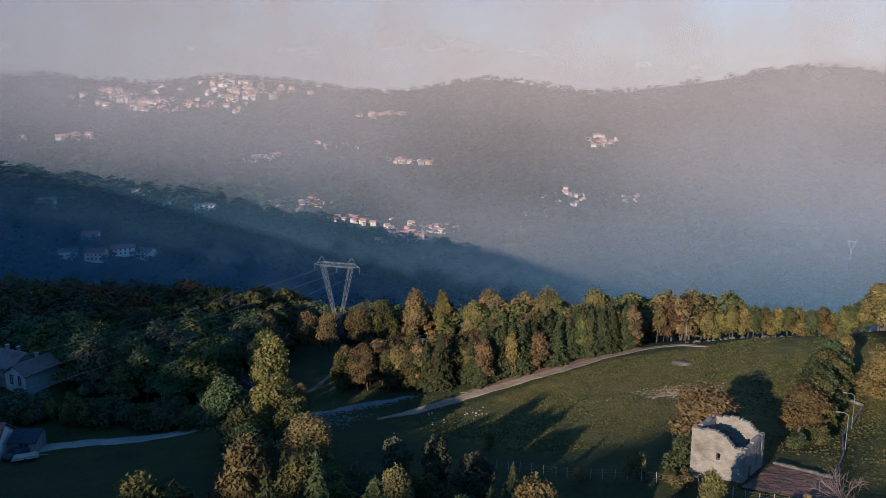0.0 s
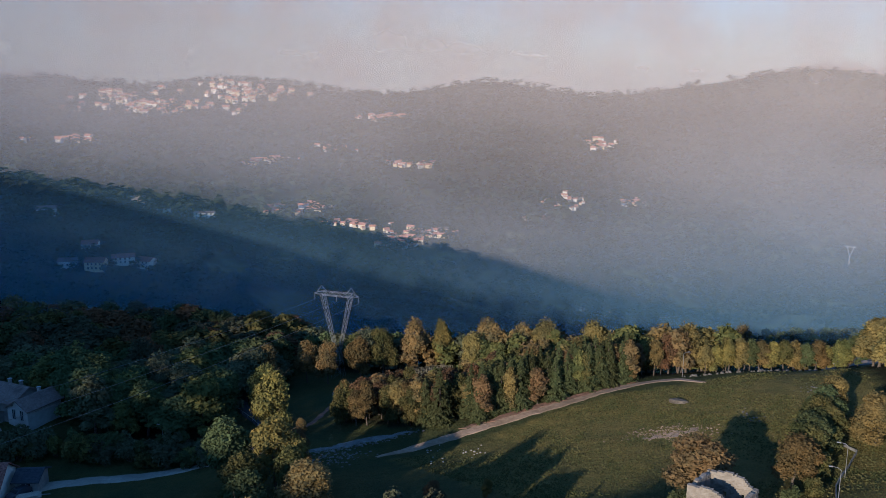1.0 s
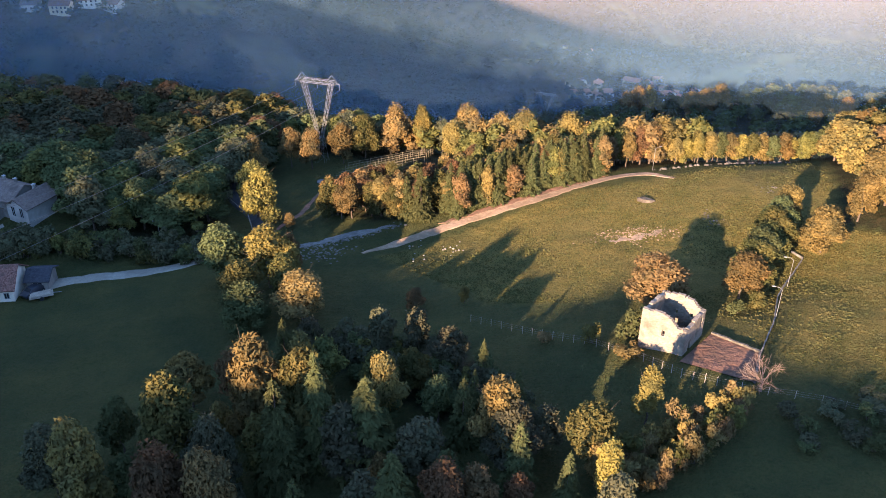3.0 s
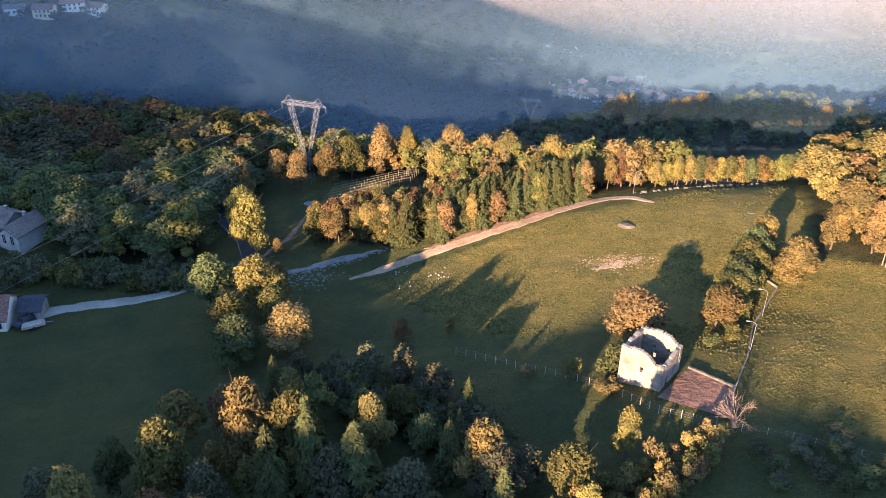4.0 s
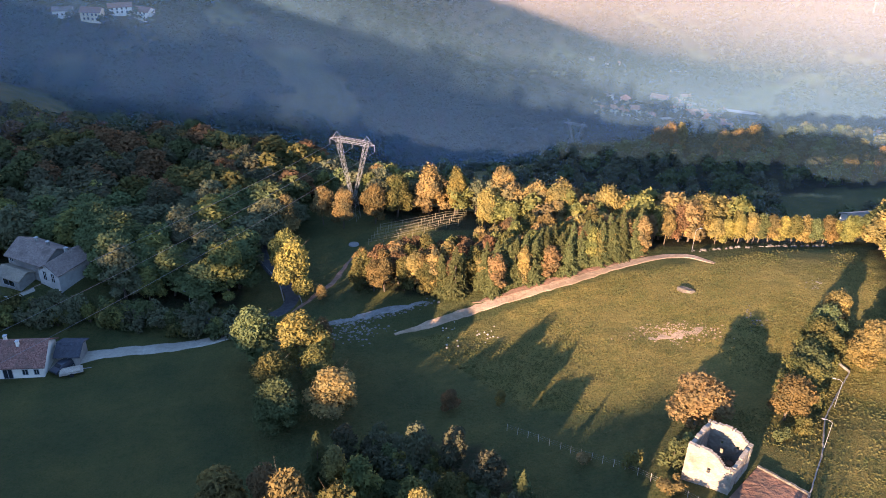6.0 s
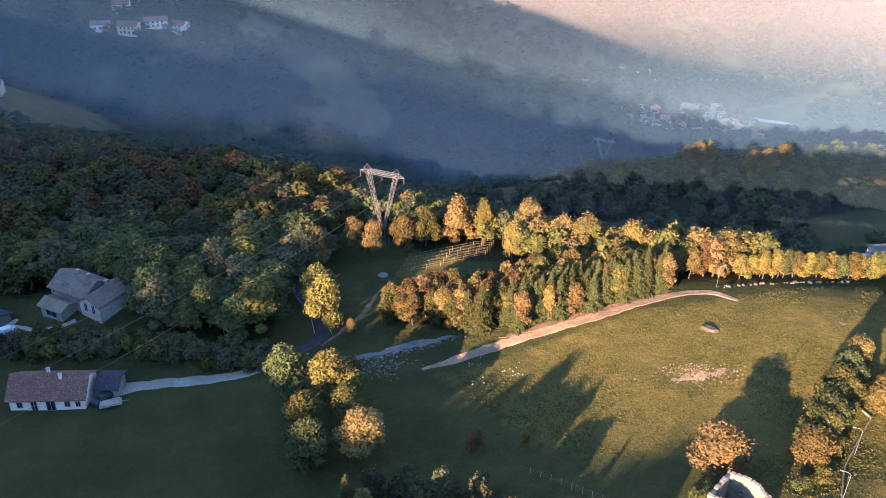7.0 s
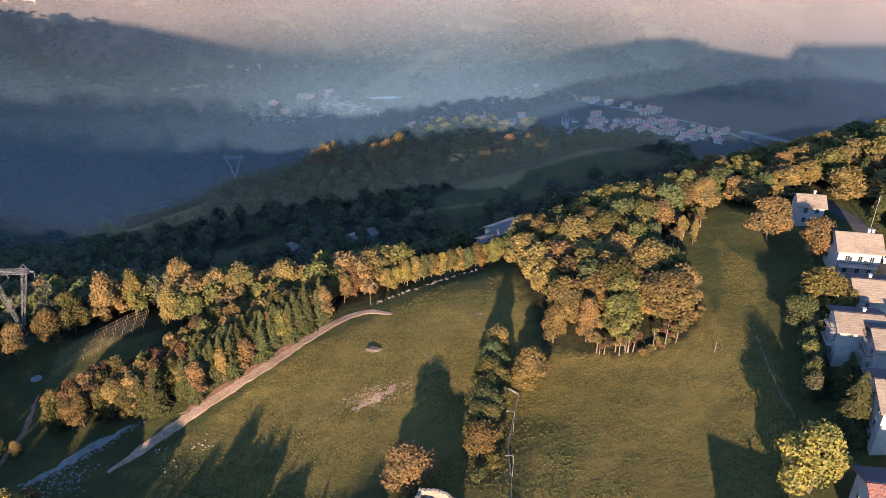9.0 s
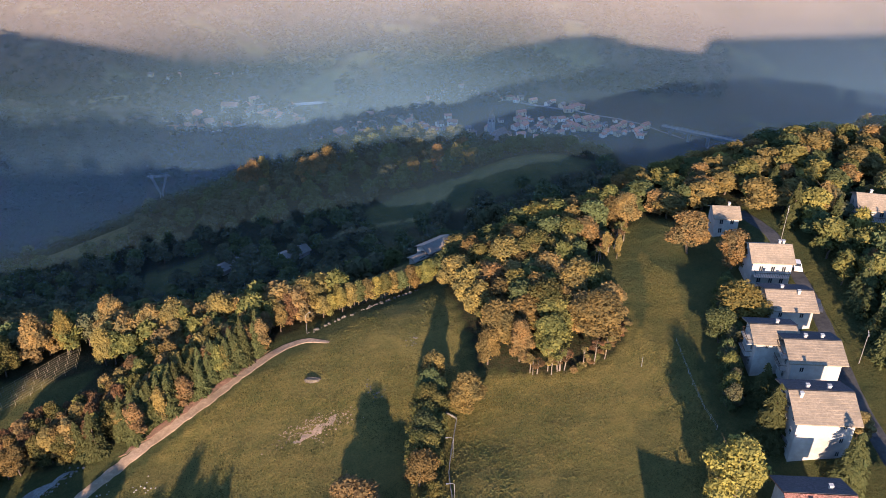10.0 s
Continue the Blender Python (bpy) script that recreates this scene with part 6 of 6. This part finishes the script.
fence(((-33.0, 147.0), (-35.4, 155), (-40.4, 163.6), (-44.6, 172)), 3.0, 0.7, 1, "pale steel guard rail along the lane", 0.05, 0.11, STEEL, STEEL, "guard rail", seed=20)
fence(((-29.4, 146.0), (-31.6, 152.6), (-36.6, 162.4)), 3.0, 0.7, 1, "pale steel guard rail along the lane", 0.05, 0.09, STEEL, STEEL, "guard rail", seed=21)
fence(((91.6, 82.6), (93.6, 87.6), (97, 94), (103, 105)), 2.6, 1.0, 2, "low garden fence above the meadow", 0.045, 0.016, TIMBER, STEEL, seed=22)


def stones(name, places, label, seed, material=STONE, kind="stuff", flat=0.6):
    """Rough broken stones in one heap or line; places: (x, y, size)."""
    rng = np.random.default_rng(seed)
    v, f = [], []
    for x, y, r in places:
        o = len(v)
        z = gz(x, y)
        for k, (rr, h) in enumerate(((1.0, -0.3), (1.05, 0.35), (0.6, 0.85))):
            for i in range(6):
                a = math.tau * i / 6 + rng.uniform(-0.3, 0.3)
                q = r * rr * rng.uniform(0.75, 1.2)
                v.append((x + q * math.cos(a), y + q * math.sin(a), z + r * flat * h * rng.uniform(0.8, 1.2)))
        for k in range(2):
            for i in range(6):
                f.append((o + 6 * k + i, o + 6 * k + (i + 1) % 6, o + 6 * k + 6 + (i + 1) % 6, o + 6 * k + 6 + i))
        f.append(tuple(o + 12 + i for i in range(6)))
    return tagged(new(name, mesh_of(name, v, f, material)), label, "stones", kind=kind)


rng = np.random.default_rng(12)
def low_wall(name, line, wide, high, material, label, seed):
    """A low continuous wall following the land, its top uneven."""
    rng = np.random.default_rng(seed)
    pts = [Vector((x + rng.normal() * 0.05, y + rng.normal() * 0.05, 0)) for x, y in along(line, 0.7)]
    v, f = [], []
    for i, p in enumerate(pts):
        d = (pts[min(i + 1, len(pts) - 1)] - pts[max(i - 1, 0)]).normalized()
        n = Vector((-d.y, d.x, 0)) * wide / 2
        z = gz(p.x, p.y)
        top = z + high * rng.uniform(0.8, 1.15)
        v += [(p.x - n.x, p.y - n.y, z - 0.4), (p.x - n.x * 0.9, p.y - n.y * 0.9, top), (p.x + n.x * 0.9, p.y + n.y * 0.9, top), (p.x + n.x, p.y + n.y, z - 0.4)]
    for i in range(len(pts) - 1):
        for k in range(3):
            f.append((4 * i + k, 4 * i + k + 1, 4 * i + k + 5, 4 * i + k + 4))
    f += [(0, 3, 2, 1), tuple(4 * (len(pts) - 1) + k for k in range(4))]
    tagged(new(name, mesh_of(name, v, f, material)), label, "wall", kind="structure")


low_wall("field_wall", ((42.2, 85.4), (46.8, 93.2), (51.0, 102.4), (56, 109.6), (59.4, 114.2), (58.6, 116.6)), 0.16, 0.42, GRAVEL, "low pale field wall running up the meadow", 1)
stones("boundary_wall", [(x + rng.normal() * 0.35, y + rng.normal() * 0.3, rng.uniform(0.12, 0.45)) for x, y in along(((47, 158.6),) + WALL_LINE, 0.3) if rng.uniform() < 0.6], "broken pale stone wall along the top of the meadow", 2, flat=1.1)
stones("track_wall", [(x + rng.normal() * 0.7, y + rng.normal() * 0.5, rng.uniform(0.1, 0.32)) for x, y in along(((-4.6, 146.4), (-13, 142.4), (-19, 139.8), (-25, 138.4)), 0.16)], "tumbled pale stones along the lower track", 3)
stones("rubble_patch", [(-19 + rng.normal() * 3.4, 136.6 + rng.normal() * 1.8, rng.uniform(0.08, 0.26)) for _ in range(160)], "grey rubble and cut branches in the grass", 4)
stones("outcrop", [(36.5 + rng.normal() * 3.6 + 0.0, 127.4 + rng.normal() * 1.5, rng.uniform(0.06, 0.2)) for _ in range(260)], "pale stony outcrop in the sunny meadow", 5, DIRT)
stones("loose_stones", [(x + rng.normal() * 0.9, y + rng.normal() * 1.6, rng.uniform(0.1, 0.24)) for x, y in ((49.5, 128), (50, 131), (62.5, 140.5), (64, 140)) for _ in range(9)], "pale loose stones in the grass", 6)
ribbon("bare_patch", ((31.5, 126.0), (34, 125.6), (37.5, 126.6), (41.5, 128.6)), 2.6, 0.05, DIRT, "bare pale earth showing through the meadow grass", "bare earth", 21, 0.9)
stones("pale_stones", [(x + rng.normal() * 1.1, y + rng.normal() * 1.5, rng.uniform(0.12, 0.24)) for x, y in ((5.4, 131.8), (5.2, 135.0), (-1.2, 136.8), (-0.6, 131.6)) for _ in range(6)], "pale rounded stones lying in the shaded grass", 7, DRIVE, flat=1.0)
bm = bmesh.new()
bmesh.ops.create_icosphere(bm, subdivisions=3, radius=1.0)
for w in bm.verts:
    k = 1 + 0.22 * noise.noise(w.co * 1.7) + 0.1 * noise.noise(w.co * 4.1)
    w.co = Vector((w.co.x * 1.75, w.co.y * 0.75, max(-0.4, min(0.62, w.co.z)) * 0.75 + 0.1)) * k
me = bpy.data.meshes.new("boulder")
bm.to_mesh(me)
bm.free()
me.materials.append(BOULDER)
ob = tagged(new("boulder", me), "long weathered boulder lying in the meadow", "boulder")
ob.matrix_basis = pose(41.3, 140.6, gz(41.3, 140.6), 0, 0, -28)
cap = Shape().bar((0, 0, -0.3), (0, 0, 0.16), 1.2, 1.15, 20).bar((0, 0, 0.16), (0, 0, 0.24), 1.1, 0.7, 20)
ob = tagged(new("tank_cover", mesh_of("tank_cover", *cap.data, GRAVEL)), "round grey concrete tank cover in the grass", "tank cover")
ob.matrix_basis = pose(-22.2, 172.4, gz(-22.2, 172.4))


# ---- vehicles and yard things ----
def car(x, y, turn, paint, label):
    ob = thing("car", pose(x, y, gz(x, y) + 0.1, 0, 0, turn), label, "car", "parked cars")
    bm = bmesh.new()
    prof = ((-2.05, 0.35), (-2.1, 0.75), (-1.7, 0.95), (-1.2, 1.0), (-0.6, 1.45), (1.1, 1.48), (1.75, 1.0), (2.05, 0.9), (2.1, 0.4))
    rings = []
    for yy, k in ((-0.85, 0.97), (-0.78, 1.0), (0.78, 1.0), (0.85, 0.97)):
        rings.append([bm.verts.new((px, yy * (0.86 if pz > 1.2 else 1), pz * k)) for px, pz in prof])
    for a, b in zip(rings, rings[1:]):
        for i in range(len(prof)):
            j = (i + 1) % len(prof)
            bm.faces.new((a[i], a[j], b[j], b[i]))
    bm.faces.new(rings[0][::-1])
    bm.faces.new(rings[-1])
    bmesh.ops.recalc_face_normals(bm, faces=bm.faces)
    part("body", bm, paint, ob)
    part("windscreen", Shape().slab([(-1.14, -0.66, 1.08), (-1.14, 0.66, 1.08), (-0.66, 0.6, 1.46), (-0.66, -0.6, 1.46)], 0.03).data, GLASS, ob)
    for sx in (-1.3, 1.3):
        for sy in (-0.8, 0.8):
            wheel = part("wheel", Shape().bar((sx, sy - 0.1, 0.3), (sx, sy + 0.1, 0.3), 0.32, 0.32, 12).data, RUBBER, ob)
            part("rim", Shape().bar((sx, sy - 0.11, 0.3), (sx, sy + 0.11, 0.3), 0.19, 0.19, 10).data, STEEL, wheel)


car(-92.6, 142.2, 35, CAR_WHITE, "small white car parked in the upper yard")
car(-66.4, 124.6, 62, CAR_DARK, "small dark car parked by the farmhouse")
car(139.5, 109.0, 52, CAR_WHITE, "white car parked in the street")
car(131.0, 96.6, 52, CAR_DARK, "dark car parked in the street")
trailer = thing("farm_trailer", pose(-64.6, 123.4, gz(-64.6, 123.4), 0, 0, 25), "pale flat farm trailer loaded with cut timber", "trailer")
part("bed", Shape().box(-1.9, -0.9, 0.55, 1.9, 0.9, 0.7).data, TIMBER, trailer)
for k in range(5):
    part("log", Shape().bar((-1.7, -0.65 + 0.32 * k, 0.86), (1.6, -0.62 + 0.32 * k, 0.86), 0.15, 0.14, 8).data, TIMBER, trailer)
for sy in (-0.95, 0.95):
    part("wheel", Shape().bar((0, sy - 0.1, 0.35), (0, sy + 0.1, 0.35), 0.36, 0.36, 12).data, RUBBER, trailer)
part("drawbar", Shape().bar((1.9, 0, 0.6), (3.2, 0, 0.4), 0.06).data, STEEL, trailer)
